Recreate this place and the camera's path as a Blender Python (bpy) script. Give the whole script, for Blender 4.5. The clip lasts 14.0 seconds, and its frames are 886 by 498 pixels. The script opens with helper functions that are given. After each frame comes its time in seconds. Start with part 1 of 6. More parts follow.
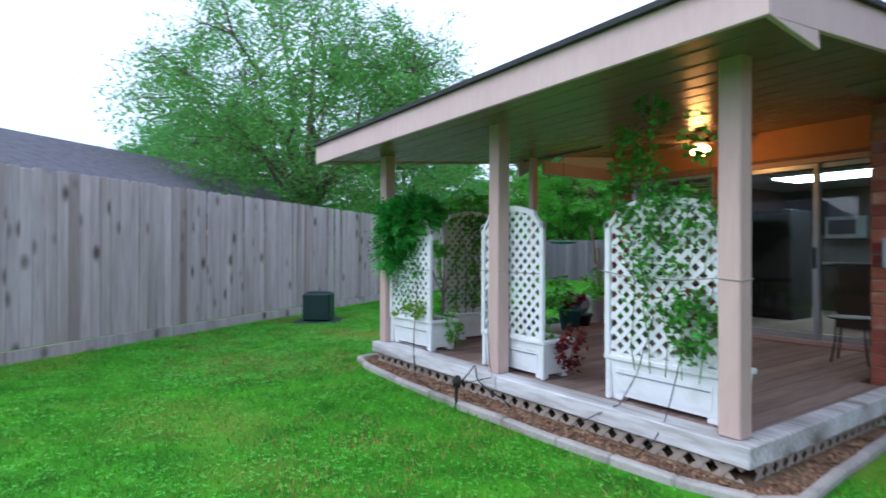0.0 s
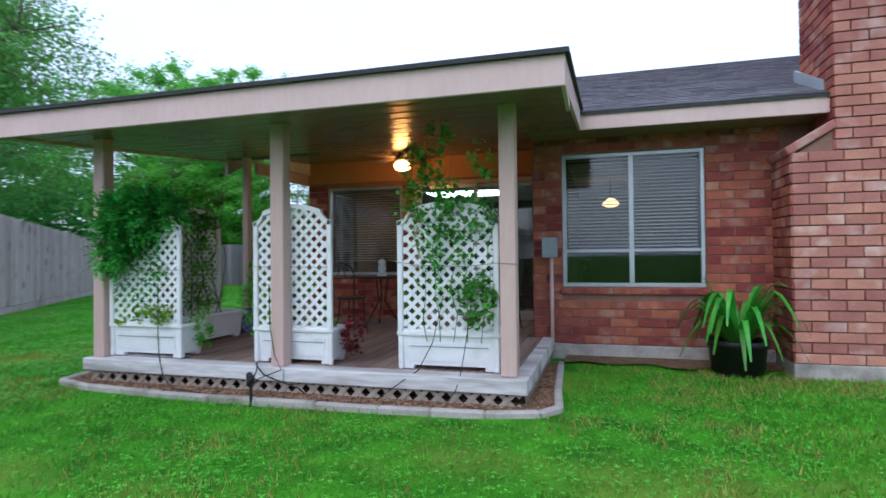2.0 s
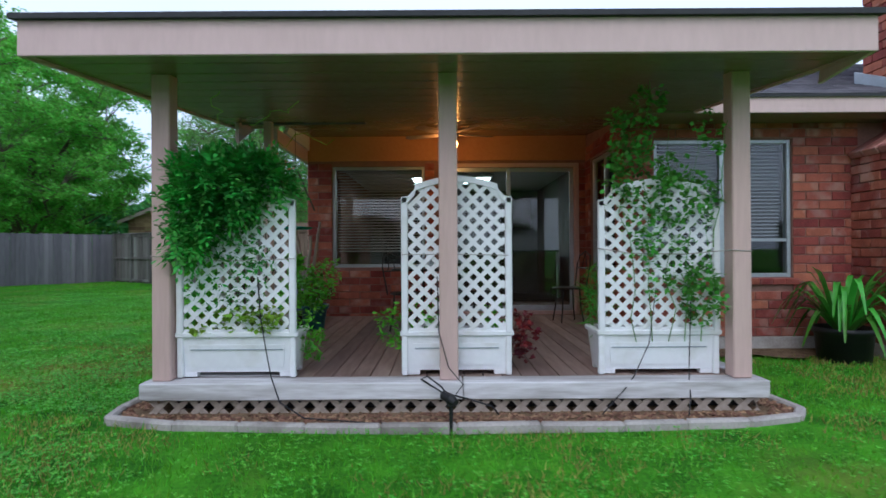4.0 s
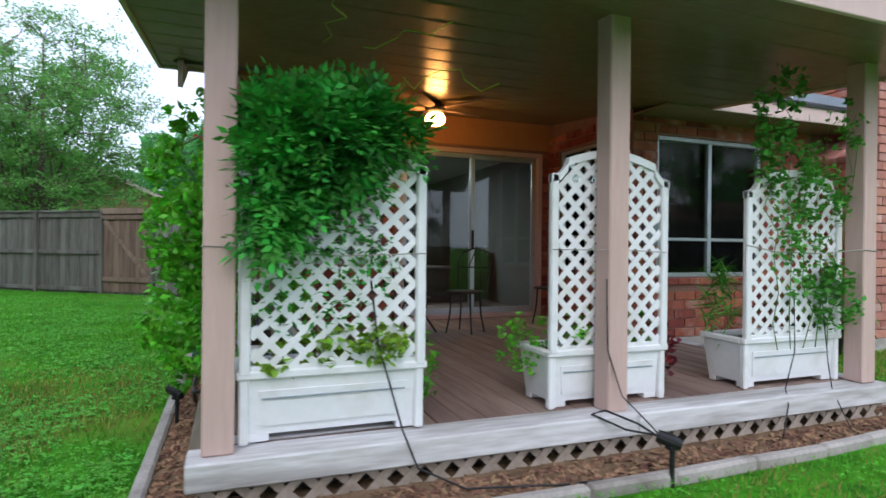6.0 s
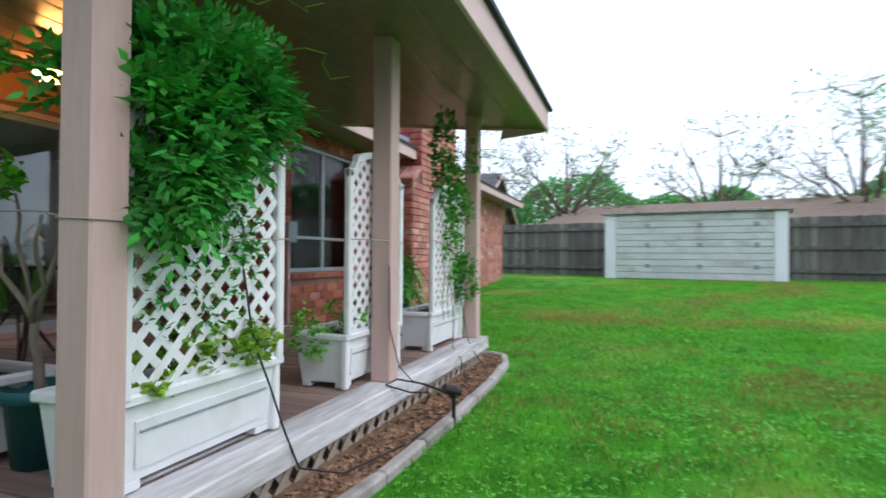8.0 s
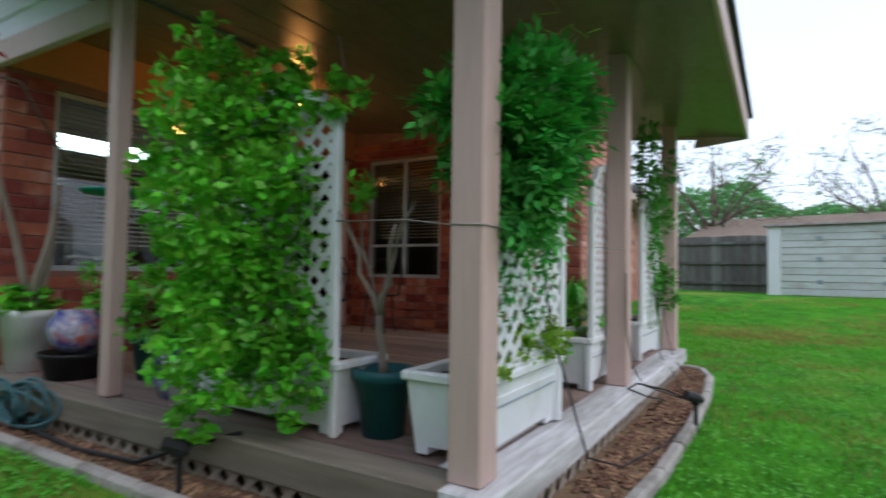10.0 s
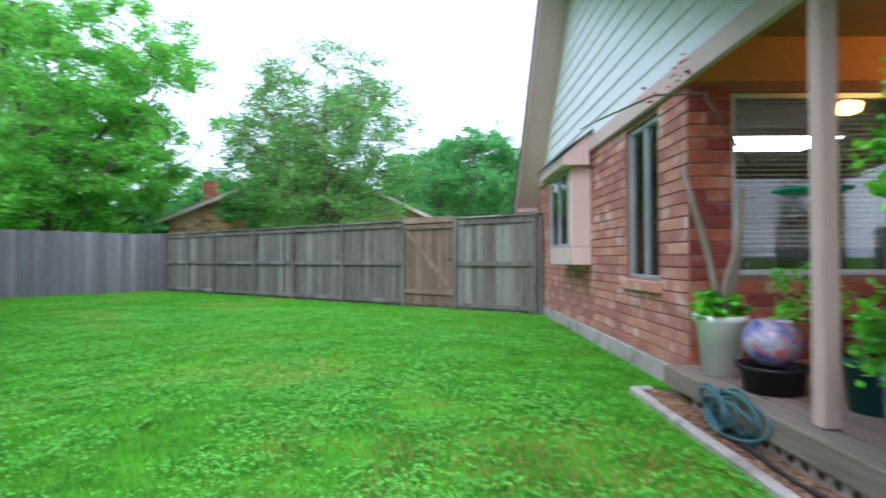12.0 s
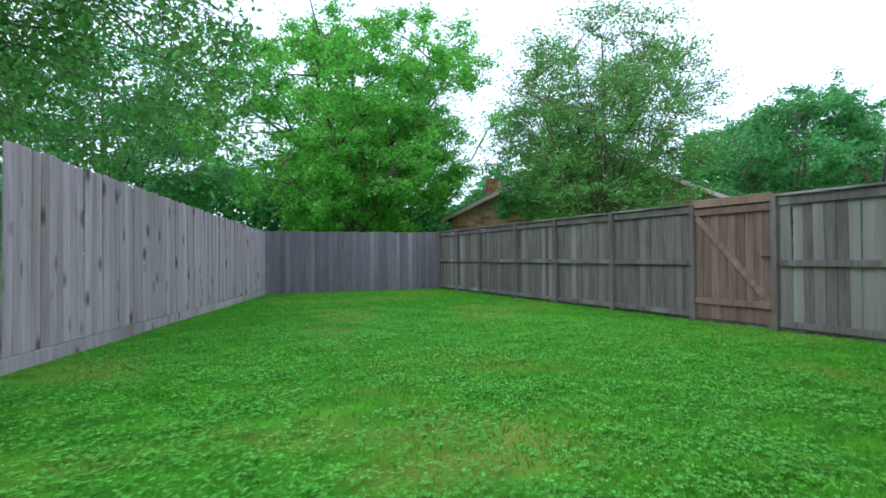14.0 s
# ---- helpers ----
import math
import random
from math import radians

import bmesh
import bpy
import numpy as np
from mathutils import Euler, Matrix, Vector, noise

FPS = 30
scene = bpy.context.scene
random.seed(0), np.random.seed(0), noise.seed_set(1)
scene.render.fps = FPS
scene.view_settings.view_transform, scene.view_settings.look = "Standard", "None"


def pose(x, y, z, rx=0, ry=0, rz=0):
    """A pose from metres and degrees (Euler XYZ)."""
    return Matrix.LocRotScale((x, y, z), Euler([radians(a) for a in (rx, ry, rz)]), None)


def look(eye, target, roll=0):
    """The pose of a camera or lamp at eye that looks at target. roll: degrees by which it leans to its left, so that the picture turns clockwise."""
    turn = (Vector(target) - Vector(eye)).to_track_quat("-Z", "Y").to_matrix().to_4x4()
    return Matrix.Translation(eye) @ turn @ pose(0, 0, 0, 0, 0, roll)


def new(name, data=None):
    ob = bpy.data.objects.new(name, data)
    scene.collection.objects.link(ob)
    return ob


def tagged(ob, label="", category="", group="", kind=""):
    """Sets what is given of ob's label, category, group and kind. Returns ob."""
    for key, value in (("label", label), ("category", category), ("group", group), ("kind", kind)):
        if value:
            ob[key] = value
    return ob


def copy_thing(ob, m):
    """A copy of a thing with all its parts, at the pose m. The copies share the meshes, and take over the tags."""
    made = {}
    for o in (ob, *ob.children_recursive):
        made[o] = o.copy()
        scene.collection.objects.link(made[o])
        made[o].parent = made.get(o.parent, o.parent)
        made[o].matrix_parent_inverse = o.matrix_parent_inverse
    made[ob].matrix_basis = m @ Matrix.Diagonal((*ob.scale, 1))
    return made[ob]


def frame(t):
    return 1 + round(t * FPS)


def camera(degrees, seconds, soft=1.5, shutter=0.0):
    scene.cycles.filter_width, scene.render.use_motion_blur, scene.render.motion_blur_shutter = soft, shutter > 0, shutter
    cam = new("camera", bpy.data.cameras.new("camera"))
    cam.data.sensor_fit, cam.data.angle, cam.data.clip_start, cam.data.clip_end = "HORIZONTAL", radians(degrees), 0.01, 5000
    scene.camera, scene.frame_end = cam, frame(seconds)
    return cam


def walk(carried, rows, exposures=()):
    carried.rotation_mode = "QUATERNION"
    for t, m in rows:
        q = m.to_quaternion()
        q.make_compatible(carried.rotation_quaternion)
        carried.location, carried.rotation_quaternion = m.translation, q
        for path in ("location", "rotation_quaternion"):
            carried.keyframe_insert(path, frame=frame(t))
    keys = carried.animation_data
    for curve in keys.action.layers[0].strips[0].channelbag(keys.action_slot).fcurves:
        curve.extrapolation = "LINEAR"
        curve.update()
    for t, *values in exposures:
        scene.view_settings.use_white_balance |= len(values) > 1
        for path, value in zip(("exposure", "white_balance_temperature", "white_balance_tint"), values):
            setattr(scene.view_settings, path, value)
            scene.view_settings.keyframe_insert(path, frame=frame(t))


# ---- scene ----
import itertools

cam = camera(76.6, 14.0, soft=1.6, shutter=0.4)
PATH = [
    (0.0, pose(6.032, -3.235, 1.330, 90.32, -0.20, 55.39)),
    (0.5, pose(6.054, -3.642, 1.260, 90.74, 0.50, 45.10)),
    (1.0, pose(5.940, -4.016, 1.257, 90.95, 0.50, 35.66)),
    (1.5, pose(5.612, -4.356, 1.274, 90.60, 0.40, 26.40)),
    (2.0, pose(5.048, -4.524, 1.232, 90.83, 0.60, 16.17)),
    (2.5, pose(4.390, -4.531, 1.192, 90.95, 0.60, 9.09)),
    (3.0, pose(3.602, -4.467, 1.169, 90.57, 0.70, 6.52)),
    (3.2, pose(3.273, -4.437, 1.167, 90.60, 0.80, 6.12)),
    (5.3, pose(0.837, -3.102, 1.222, 89.42, -0.82, -14.74)),
    (5.5, pose(0.690, -2.975, 1.195, 89.55, -0.70, -16.25)),
    (6.0, pose(0.114, -2.604, 1.163, 89.88, -0.59, -20.70)),
    (6.5, pose(-0.313, -2.337, 1.160, 89.70, -0.57, -27.79)),
    (7.0, pose(-0.660, -1.970, 1.128, 89.70, -0.60, -41.75)),
    (7.2, pose(-0.785, -1.870, 1.115, 89.90, -0.62, -48.51)),
    (7.8, pose(-1.110, -1.580, 1.070, 90.60, -0.50, -66.00)),
    (8.4, pose(-1.370, -1.300, 1.030, 91.40, -0.30, -79.50)),
    (8.9, pose(-1.530, -1.080, 1.000, 92.00, -0.10, -83.00)),
    (9.3, pose(-1.615, -0.970, 0.985, 92.45, 0.05, -78.00)),
    (9.5, pose(-1.643, -0.941, 0.982, 92.56, 0.10, -72.75)),
    (10.0, pose(-1.730, -0.874, 0.997, 92.23, -0.86, -59.13)),
    (10.5, pose(-1.834, -0.824, 1.008, 91.83, -1.27, -45.89)),
    (11.0, pose(-1.821, -0.813, 1.048, 91.01, -0.31, -30.35)),
    (11.5, pose(-1.870, -0.777, 1.068, 90.89, 0.02, -15.02)),
    (12.0, pose(-1.806, -0.351, 1.094, 90.94, 0.14, 0.04)),
    (12.5, pose(-1.808, 0.200, 1.117, 90.91, 0.17, 11.46)),
    (13.0, pose(-1.802, 0.869, 1.151, 90.83, 0.30, 19.56)),
    (13.5, pose(-1.707, 1.516, 1.135, 90.72, 0.43, 26.28)),
    (14.0, pose(-1.712, 2.228, 1.131, 90.68, 0.61, 29.65)),
]
walk(cam, PATH, [(0.0, 0.29, 5600, 10), (1.5, 0.14, 5620, 10), (3.0, -0.05, 5700, 10), (5.4, -0.2, 5900, 10), (6.0, 0.2, 6100, 10), (7.0, 0.47, 6150, 10), (9.5, -0.2, 6200, 10), (10.0, -0.05, 6150, 10), (10.5, 0.62, 6100, 10), (11.0, 1.08, 6050, 10), (12.0, 0.92, 5900, 10), (13.0, 0.68, 5800, 10), (14.0, 0.34, 5850, 10)])

# ---- light: an overcast evening sky, a weak broad sun ----
world = bpy.data.worlds.new("sky")
scene.world = world
world.use_nodes = True
wn = world.node_tree
wn.nodes.clear()
sky = wn.nodes.new("ShaderNodeTexSky")
sky.sky_type, sky.sun_disc = "NISHITA", False
sky.sun_elevation, sky.sun_rotation = radians(40), radians(200)
sky.air_density, sky.dust_density = 1.0, 4.0
bg_sky = wn.nodes.new("ShaderNodeBackground")
bg_sky.inputs["Strength"].default_value = 0.05
cloud = wn.nodes.new("ShaderNodeTexNoise")
cloud.inputs["Scale"].default_value = 1.6
ramp = wn.nodes.new("ShaderNodeValToRGB")
ramp.color_ramp.elements[0].position, ramp.color_ramp.elements[0].color = 0.3, (0.8, 0.9, 1.1, 1)
ramp.color_ramp.elements[1].position, ramp.color_ramp.elements[1].color = 0.7, (0.97, 1.04, 1.18, 1)
bg_cloud = wn.nodes.new("ShaderNodeBackground")
bg_cloud.inputs["Strength"].default_value = 1.08
add = wn.nodes.new("ShaderNodeAddShader")
wout = wn.nodes.new("ShaderNodeOutputWorld")
wn.links.new(sky.outputs[0], bg_sky.inputs[0])
wn.links.new(cloud.outputs[0], ramp.inputs[0])
wn.links.new(ramp.outputs[0], bg_cloud.inputs[0])
wn.links.new(bg_sky.outputs[0], add.inputs[0])
wn.links.new(bg_cloud.outputs[0], add.inputs[1])
wn.links.new(add.outputs[0], wout.inputs[0])
sun = new("sun", bpy.data.lights.new("sun", "SUN"))
sun.data.energy, sun.data.angle, sun.data.color = 0.5, radians(25), (1.0, 0.97, 0.93)
sun.matrix_world = look((0, -10, 12), (2, 0, 0))


# ---- materials ----
def material(name, base, rough=0.7, other=None, scale=6.0, grain=60.0, bump=0.2, metal=0.0, vary=0.0, stretch=(1, 1, 1), spec=0.3, stain=None, stain_scale=1.5, knots=None):
    """Two scales of noise between two colours, a stain at a third, and a bump."""
    m = bpy.data.materials.new(name)
    m.use_nodes = True
    n, l = m.node_tree.nodes, m.node_tree.links
    b = n["Principled BSDF"]
    other = other or tuple(c * 0.72 for c in base)
    tc = n.new("ShaderNodeTexCoord")
    mp = n.new("ShaderNodeMapping")
    mp.inputs["Scale"].default_value = stretch
    l.new(tc.outputs["Object"], mp.inputs[0])
    info = n.new("ShaderNodeObjectInfo")
    shift = n.new("ShaderNodeVectorMath")
    shift.operation = "SCALE"
    shift.inputs[0].default_value = (31.0, 17.0, 23.0)
    l.new(info.outputs["Random"], shift.inputs["Scale"])
    l.new(shift.outputs[0], mp.inputs["Location"])
    t1 = n.new("ShaderNodeTexNoise")
    t1.inputs["Scale"].default_value, t1.inputs["Detail"].default_value = scale, 5
    t2 = n.new("ShaderNodeTexNoise")
    t2.inputs["Scale"].default_value, t2.inputs["Detail"].default_value = grain, 3
    l.new(mp.outputs[0], t1.inputs["Vector"])
    l.new(mp.outputs[0], t2.inputs["Vector"])
    mixf = n.new("ShaderNodeMath")
    mixf.operation = "MULTIPLY_ADD"
    mixf.inputs[1].default_value = 0.45
    l.new(t2.outputs[0], mixf.inputs[0])
    half = n.new("ShaderNodeMath")
    half.operation = "MULTIPLY"
    half.inputs[1].default_value = 0.55
    l.new(t1.outputs[0], half.inputs[0])
    l.new(half.outputs[0], mixf.inputs[2])
    cr = n.new("ShaderNodeValToRGB")
    cr.color_ramp.elements[0].position, cr.color_ramp.elements[0].color = 0.36, (*other, 1)
    cr.color_ramp.elements[1].position, cr.color_ramp.elements[1].color = 0.64, (*base, 1)
    l.new(mixf.outputs[0], cr.inputs[0])
    col = cr.outputs[0]
    if stain:
        t3 = n.new("ShaderNodeTexNoise")
        t3.inputs["Scale"].default_value, t3.inputs["Detail"].default_value = stain_scale, 4
        l.new(mp.outputs[0], t3.inputs["Vector"])
        sr = n.new("ShaderNodeValToRGB")
        sr.color_ramp.elements[0].position, sr.color_ramp.elements[1].position = 0.52, 0.72
        l.new(t3.outputs[0], sr.inputs[0])
        mx = n.new("ShaderNodeMix")
        mx.data_type = "RGBA"
        l.new(sr.outputs[0], mx.inputs[0])
        l.new(col, mx.inputs[6])
        mx.inputs[7].default_value = (*stain, 1)
        col = mx.outputs[2]
    if knots:
        vo = n.new("ShaderNodeTexVoronoi")
        vo.inputs["Scale"].default_value = 3.2
        kp = n.new("ShaderNodeMapping")
        kp.inputs["Scale"].default_value = (1, 1, 0.55)
        l.new(tc.outputs["Object"], kp.inputs[0])
        l.new(shift.outputs[0], kp.inputs["Location"])
        l.new(kp.outputs[0], vo.inputs["Vector"])
        kr = n.new("ShaderNodeValToRGB")
        kr.color_ramp.elements[0].position, kr.color_ramp.elements[0].color = 0.08, (1, 1, 1, 1)
        kr.color_ramp.elements[1].position, kr.color_ramp.elements[1].color = 0.25, (0, 0, 0, 1)
        l.new(vo.outputs["Distance"], kr.inputs[0])
        kx = n.new("ShaderNodeMix")
        kx.data_type = "RGBA"
        l.new(kr.outputs[0], kx.inputs[0])
        l.new(col, kx.inputs[6])
        kx.inputs[7].default_value = (*knots, 1)
        col = kx.outputs[2]
    if vary:
        hs = n.new("ShaderNodeHueSaturation")
        rng = n.new("ShaderNodeMapRange")
        rng.inputs[3].default_value, rng.inputs[4].default_value = 1 - vary, 1 + vary
        geo = n.new("ShaderNodeNewGeometry")
        sm = n.new("ShaderNodeMath")
        sm.operation = "ADD"
        l.new(info.outputs["Random"], sm.inputs[0])
        l.new(geo.outputs["Random Per Island"], sm.inputs[1])
        fr = n.new("ShaderNodeMath")
        fr.operation = "FRACT"
        l.new(sm.outputs[0], fr.inputs[0])
        l.new(fr.outputs[0], rng.inputs[0])
        l.new(rng.outputs[0], hs.inputs["Value"])
        rng2 = n.new("ShaderNodeMapRange")
        rng2.inputs[3].default_value, rng2.inputs[4].default_value = 0.5 - vary * 0.04, 0.5 + vary * 0.04
        l.new(fr.outputs[0], rng2.inputs[0])
        l.new(rng2.outputs[0], hs.inputs["Hue"])
        l.new(col, hs.inputs["Color"])
        col = hs.outputs[0]
    l.new(col, b.inputs["Base Color"])
    b.inputs["Roughness"].default_value = rough
    b.inputs["Metallic"].default_value = metal
    b.inputs["Specular IOR Level"].default_value = spec
    if bump:
        bp = n.new("ShaderNodeBump")
        bp.inputs["Strength"].default_value, bp.inputs["Distance"].default_value = bump, 0.01
        l.new(mixf.outputs[0], bp.inputs["Height"])
        l.new(bp.outputs[0], b.inputs["Normal"])
    return m


def leaf_material(name, a, b, rough=0.5, glow=0.35):
    m = material(name, a, rough, b, scale=2.0, grain=9.0, bump=0, vary=0.35, spec=0.35)
    n, l = m.node_tree.nodes, m.node_tree.links
    pb = n["Principled BSDF"]
    tr = n.new("ShaderNodeBsdfTranslucent")
    mx = n.new("ShaderNodeMixShader")
    mx.inputs[0].default_value = glow
    src = pb.inputs["Base Color"].links[0].from_socket
    l.new(src, tr.inputs["Color"])
    l.new(pb.outputs[0], mx.inputs[1])
    l.new(tr.outputs[0], mx.inputs[2])
    l.new(mx.outputs[0], n["Material Output"].inputs["Surface"])
    return m


def glow_material(name, colour, strength):
    m = bpy.data.materials.new(name)
    m.use_nodes = True
    b = m.node_tree.nodes["Principled BSDF"]
    b.inputs["Base Color"].default_value = (*colour, 1)
    b.inputs["Emission Color"].default_value = (*colour, 1)
    b.inputs["Emission Strength"].default_value = strength
    return m


def glass_material(name, tint=(0.8, 0.84, 0.85)):
    m = bpy.data.materials.new(name)
    m.use_nodes = True
    n, l = m.node_tree.nodes, m.node_tree.links
    n.remove(n["Principled BSDF"])
    tr = n.new("ShaderNodeBsdfTransparent")
    tr.inputs[0].default_value = (*tint, 1)
    gl = n.new("ShaderNodeBsdfGlossy")
    gl.inputs["Roughness"].default_value = 0.02
    fr = n.new("ShaderNodeFresnel")
    fr.inputs["IOR"].default_value = 1.55
    mx = n.new("ShaderNodeMixShader")
    l.new(fr.outputs[0], mx.inputs[0])
    l.new(tr.outputs[0], mx.inputs[1])
    l.new(gl.outputs[0], mx.inputs[2])
    l.new(mx.outputs[0], n["Material Output"].inputs["Surface"])
    return m


SOIL_GREEN = material("lawn_soil", (0.085, 0.33, 0.016), 0.9, (0.018, 0.1, 0.006), scale=3.0, grain=38, bump=0.6, stain=(0.2, 0.24, 0.04), stain_scale=0.5, spec=0.1)
GRASS = leaf_material("grass_blade", (0.16, 0.47, 0.022), (0.075, 0.3, 0.012), 0.6, 0.3)
GRASS_DRY = leaf_material("dry_blade", (0.34, 0.34, 0.07), (0.25, 0.2, 0.06), 0.7, 0.2)
CLOVER = leaf_material("clover_leaf", (0.2, 0.56, 0.06), (0.08, 0.4, 0.035), 0.6, 0.3)
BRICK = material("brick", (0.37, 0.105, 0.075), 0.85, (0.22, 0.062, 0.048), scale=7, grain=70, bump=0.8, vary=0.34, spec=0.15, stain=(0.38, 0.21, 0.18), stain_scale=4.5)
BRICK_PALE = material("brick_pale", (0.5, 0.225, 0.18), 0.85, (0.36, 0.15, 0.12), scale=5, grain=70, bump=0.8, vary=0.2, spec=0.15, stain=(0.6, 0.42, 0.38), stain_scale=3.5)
MORTAR = material("mortar", (0.3, 0.165, 0.135), 0.95, scale=8, grain=120, bump=0.4, spec=0.1)
CONCRETE = material("concrete", (0.48, 0.44, 0.41), 0.9, (0.33, 0.3, 0.28), scale=3, grain=50, bump=0.35, stain=(0.16, 0.14, 0.12), stain_scale=2.5)
TAUPE = material("taupe_paint", (0.65, 0.48, 0.455), 0.6, (0.58, 0.425, 0.4), scale=2, grain=25, bump=0.12, stretch=(1, 1, 0.3))
POST_PAINT = material("post_paint", (0.6, 0.43, 0.39), 0.65, (0.52, 0.37, 0.33), scale=3, grain=40, bump=0.2, stretch=(1, 1, 0.12))
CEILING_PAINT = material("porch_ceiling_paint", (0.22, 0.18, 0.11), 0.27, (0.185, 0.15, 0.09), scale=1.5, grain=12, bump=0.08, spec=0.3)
SIDING = material("siding_paint", (0.82, 0.82, 0.87), 0.6, (0.72, 0.74, 0.77), scale=1.2, grain=30, bump=0.1, stretch=(1, 0.2, 1))
# the fan lamp's orange light on this wall is put into its colour
WALL_LAMPLIT = material("porch_wall_lamplit", (0.5, 0.23, 0.1), 0.7, (0.44, 0.19, 0.08), scale=2, grain=20, bump=0.1)
SHINGLE = material("shingle", (0.17, 0.16, 0.18), 0.95, (0.1, 0.095, 0.11), scale=6, grain=120, bump=0.5, vary=0.3, spec=0.1)
SHINGLE_EDGE = material("roof_edge", (0.05, 0.05, 0.055), 0.8, scale=8, grain=80, bump=0.3)
SHINGLE_BROWN = material("shingle_brown", (0.27, 0.2, 0.16), 0.95, (0.2, 0.15, 0.12), scale=3, grain=60, bump=0.3, vary=0.2, spec=0.1)
FENCE_GREY = material("fence_grey", (0.52, 0.44, 0.45), 0.9, (0.33, 0.27, 0.275), scale=6, grain=40, bump=0.6, vary=0.12, stretch=(1, 1, 0.06), spec=0.1, stain=(0.27, 0.2, 0.18), stain_scale=1.6, knots=(0.12, 0.09, 0.085))
FENCE_END = material("fence_end_wood", (0.2, 0.185, 0.2), 0.9, (0.13, 0.12, 0.13), scale=2.5, grain=18, bump=0.5, vary=0.16, stretch=(1, 1, 0.12), spec=0.1, stain=(0.26, 0.24, 0.25), stain_scale=0.7)
FENCE_DARK = material("fence_dark", (0.185, 0.172, 0.16), 0.9, (0.09, 0.083, 0.078), scale=5, grain=34, bump=0.5, vary=0.1, stretch=(1, 1, 0.08), spec=0.1, stain=(0.27, 0.28, 0.26), stain_scale=1.1)
GATE_WOOD = material("gate_wood", (0.24, 0.17, 0.135), 0.9, (0.14, 0.1, 0.08), scale=2, grain=16, bump=0.5, vary=0.18, stretch=(1, 1, 0.12), spec=0.1)
DECK_WOOD = material("deck_wood", (0.3, 0.22, 0.19), 0.8, (0.19, 0.13, 0.11), scale=2.5, grain=22, bump=0.4, vary=0.2, stretch=(1, 0.12, 1), spec=0.2)
BEAM_WOOD = material("bleached_beam", (0.74, 0.73, 0.75), 0.85, (0.4, 0.38, 0.37), scale=4, grain=34, bump=0.7, stretch=(0.12, 1, 1), spec=0.15, stain=(0.2, 0.18, 0.16), stain_scale=5)
BEAM_OLD = material("old_beam", (0.27, 0.23, 0.19), 0.9, (0.17, 0.14, 0.11), scale=2.5, grain=24, bump=0.5, stretch=(1, 0.1, 1), spec=0.15)
LATTICE_WOOD = material("lattice_wood", (0.42, 0.36, 0.31), 0.9, (0.28, 0.23, 0.19), scale=3, grain=30, bump=0.4, spec=0.1)
MULCH = material("mulch", (0.2, 0.13, 0.085), 0.95, (0.09, 0.055, 0.035), scale=9, grain=60, bump=0.9, vary=0.4, spec=0.1)
CHIP = material("bark_chip", (0.3, 0.17, 0.11), 0.9, (0.16, 0.09, 0.06), scale=9, grain=60, bump=0.3, vary=0.5, spec=0.15)
WHITE = material("white_plastic", (0.82, 0.83, 0.86), 0.42, (0.76, 0.77, 0.8), scale=2, grain=20, bump=0.04, spec=0.4, stain=(0.66, 0.66, 0.64), stain_scale=4)
SOIL = material("potting_soil", (0.05, 0.035, 0.025), 0.95, scale=10, grain=70, bump=0.8)
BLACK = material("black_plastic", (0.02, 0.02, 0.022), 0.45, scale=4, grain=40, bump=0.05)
TEAL = material("teal_plastic", (0.02, 0.12, 0.13), 0.45, (0.015, 0.09, 0.1), scale=3, grain=30, bump=0.05)
HOSE = material("hose_rubber", (0.06, 0.15, 0.17), 0.5, scale=5, grain=40, bump=0.1)
AC_GREEN = material("enamel_green", (0.018, 0.045, 0.045), 0.5, scale=3, grain=40, bump=0.05)
GREY_METAL = material("grey_enamel", (0.32, 0.37, 0.41), 0.45, scale=3, grain=40, bump=0.05)
ALUMINIUM = material("aluminium", (0.5, 0.54, 0.58), 0.4, scale=3, grain=60, bump=0.03, metal=0.6)
BLIND = material("blind_slat", (0.66, 0.66, 0.66), 0.5, scale=2, grain=20, bump=0.02)
ROOM_WHITE = material("room_ceiling_paint", (0.62, 0.62, 0.6), 0.85, scale=1, grain=15, bump=0.02)
# dark tone: the dimness of the unlit rooms is put into this colour
ROOM_DIM = material("room_dimness", (0.2, 0.19, 0.18), 0.85, scale=1, grain=15, bump=0.02)
CABINET = material("cabinet_wood", (0.045, 0.03, 0.022), 0.5, scale=3, grain=20, bump=0.1)
IRON = material("wrought_iron", (0.025, 0.023, 0.022), 0.5, scale=5, grain=50, bump=0.1)
CABLE = material("cable_rubber", (0.03, 0.03, 0.035), 0.6, scale=5, grain=50, bump=0.05)
STRING = material("string", (0.4, 0.36, 0.33), 0.8, scale=5, grain=60, bump=0.1)
BARK = material("bark", (0.17, 0.13, 0.105), 0.95, (0.09, 0.07, 0.055), scale=5, grain=30, bump=0.8, stretch=(1, 1, 0.25))
BARK_PALE = material("pale_bark", (0.33, 0.28, 0.23), 0.95, (0.22, 0.18, 0.15), scale=5, grain=30, bump=0.5, stretch=(1, 1, 0.25))
CERAMIC = material("painted_ceramic", (0.55, 0.5, 0.55), 0.15, (0.05, 0.06, 0.35), scale=9, grain=26, bump=0.02, spec=0.5, stain=(0.6, 0.1, 0.04), stain_scale=11)
COBALT = material("cobalt_glaze", (0.03, 0.04, 0.3), 0.15, (0.4, 0.42, 0.55), scale=9, grain=24, bump=0.02, spec=0.5)
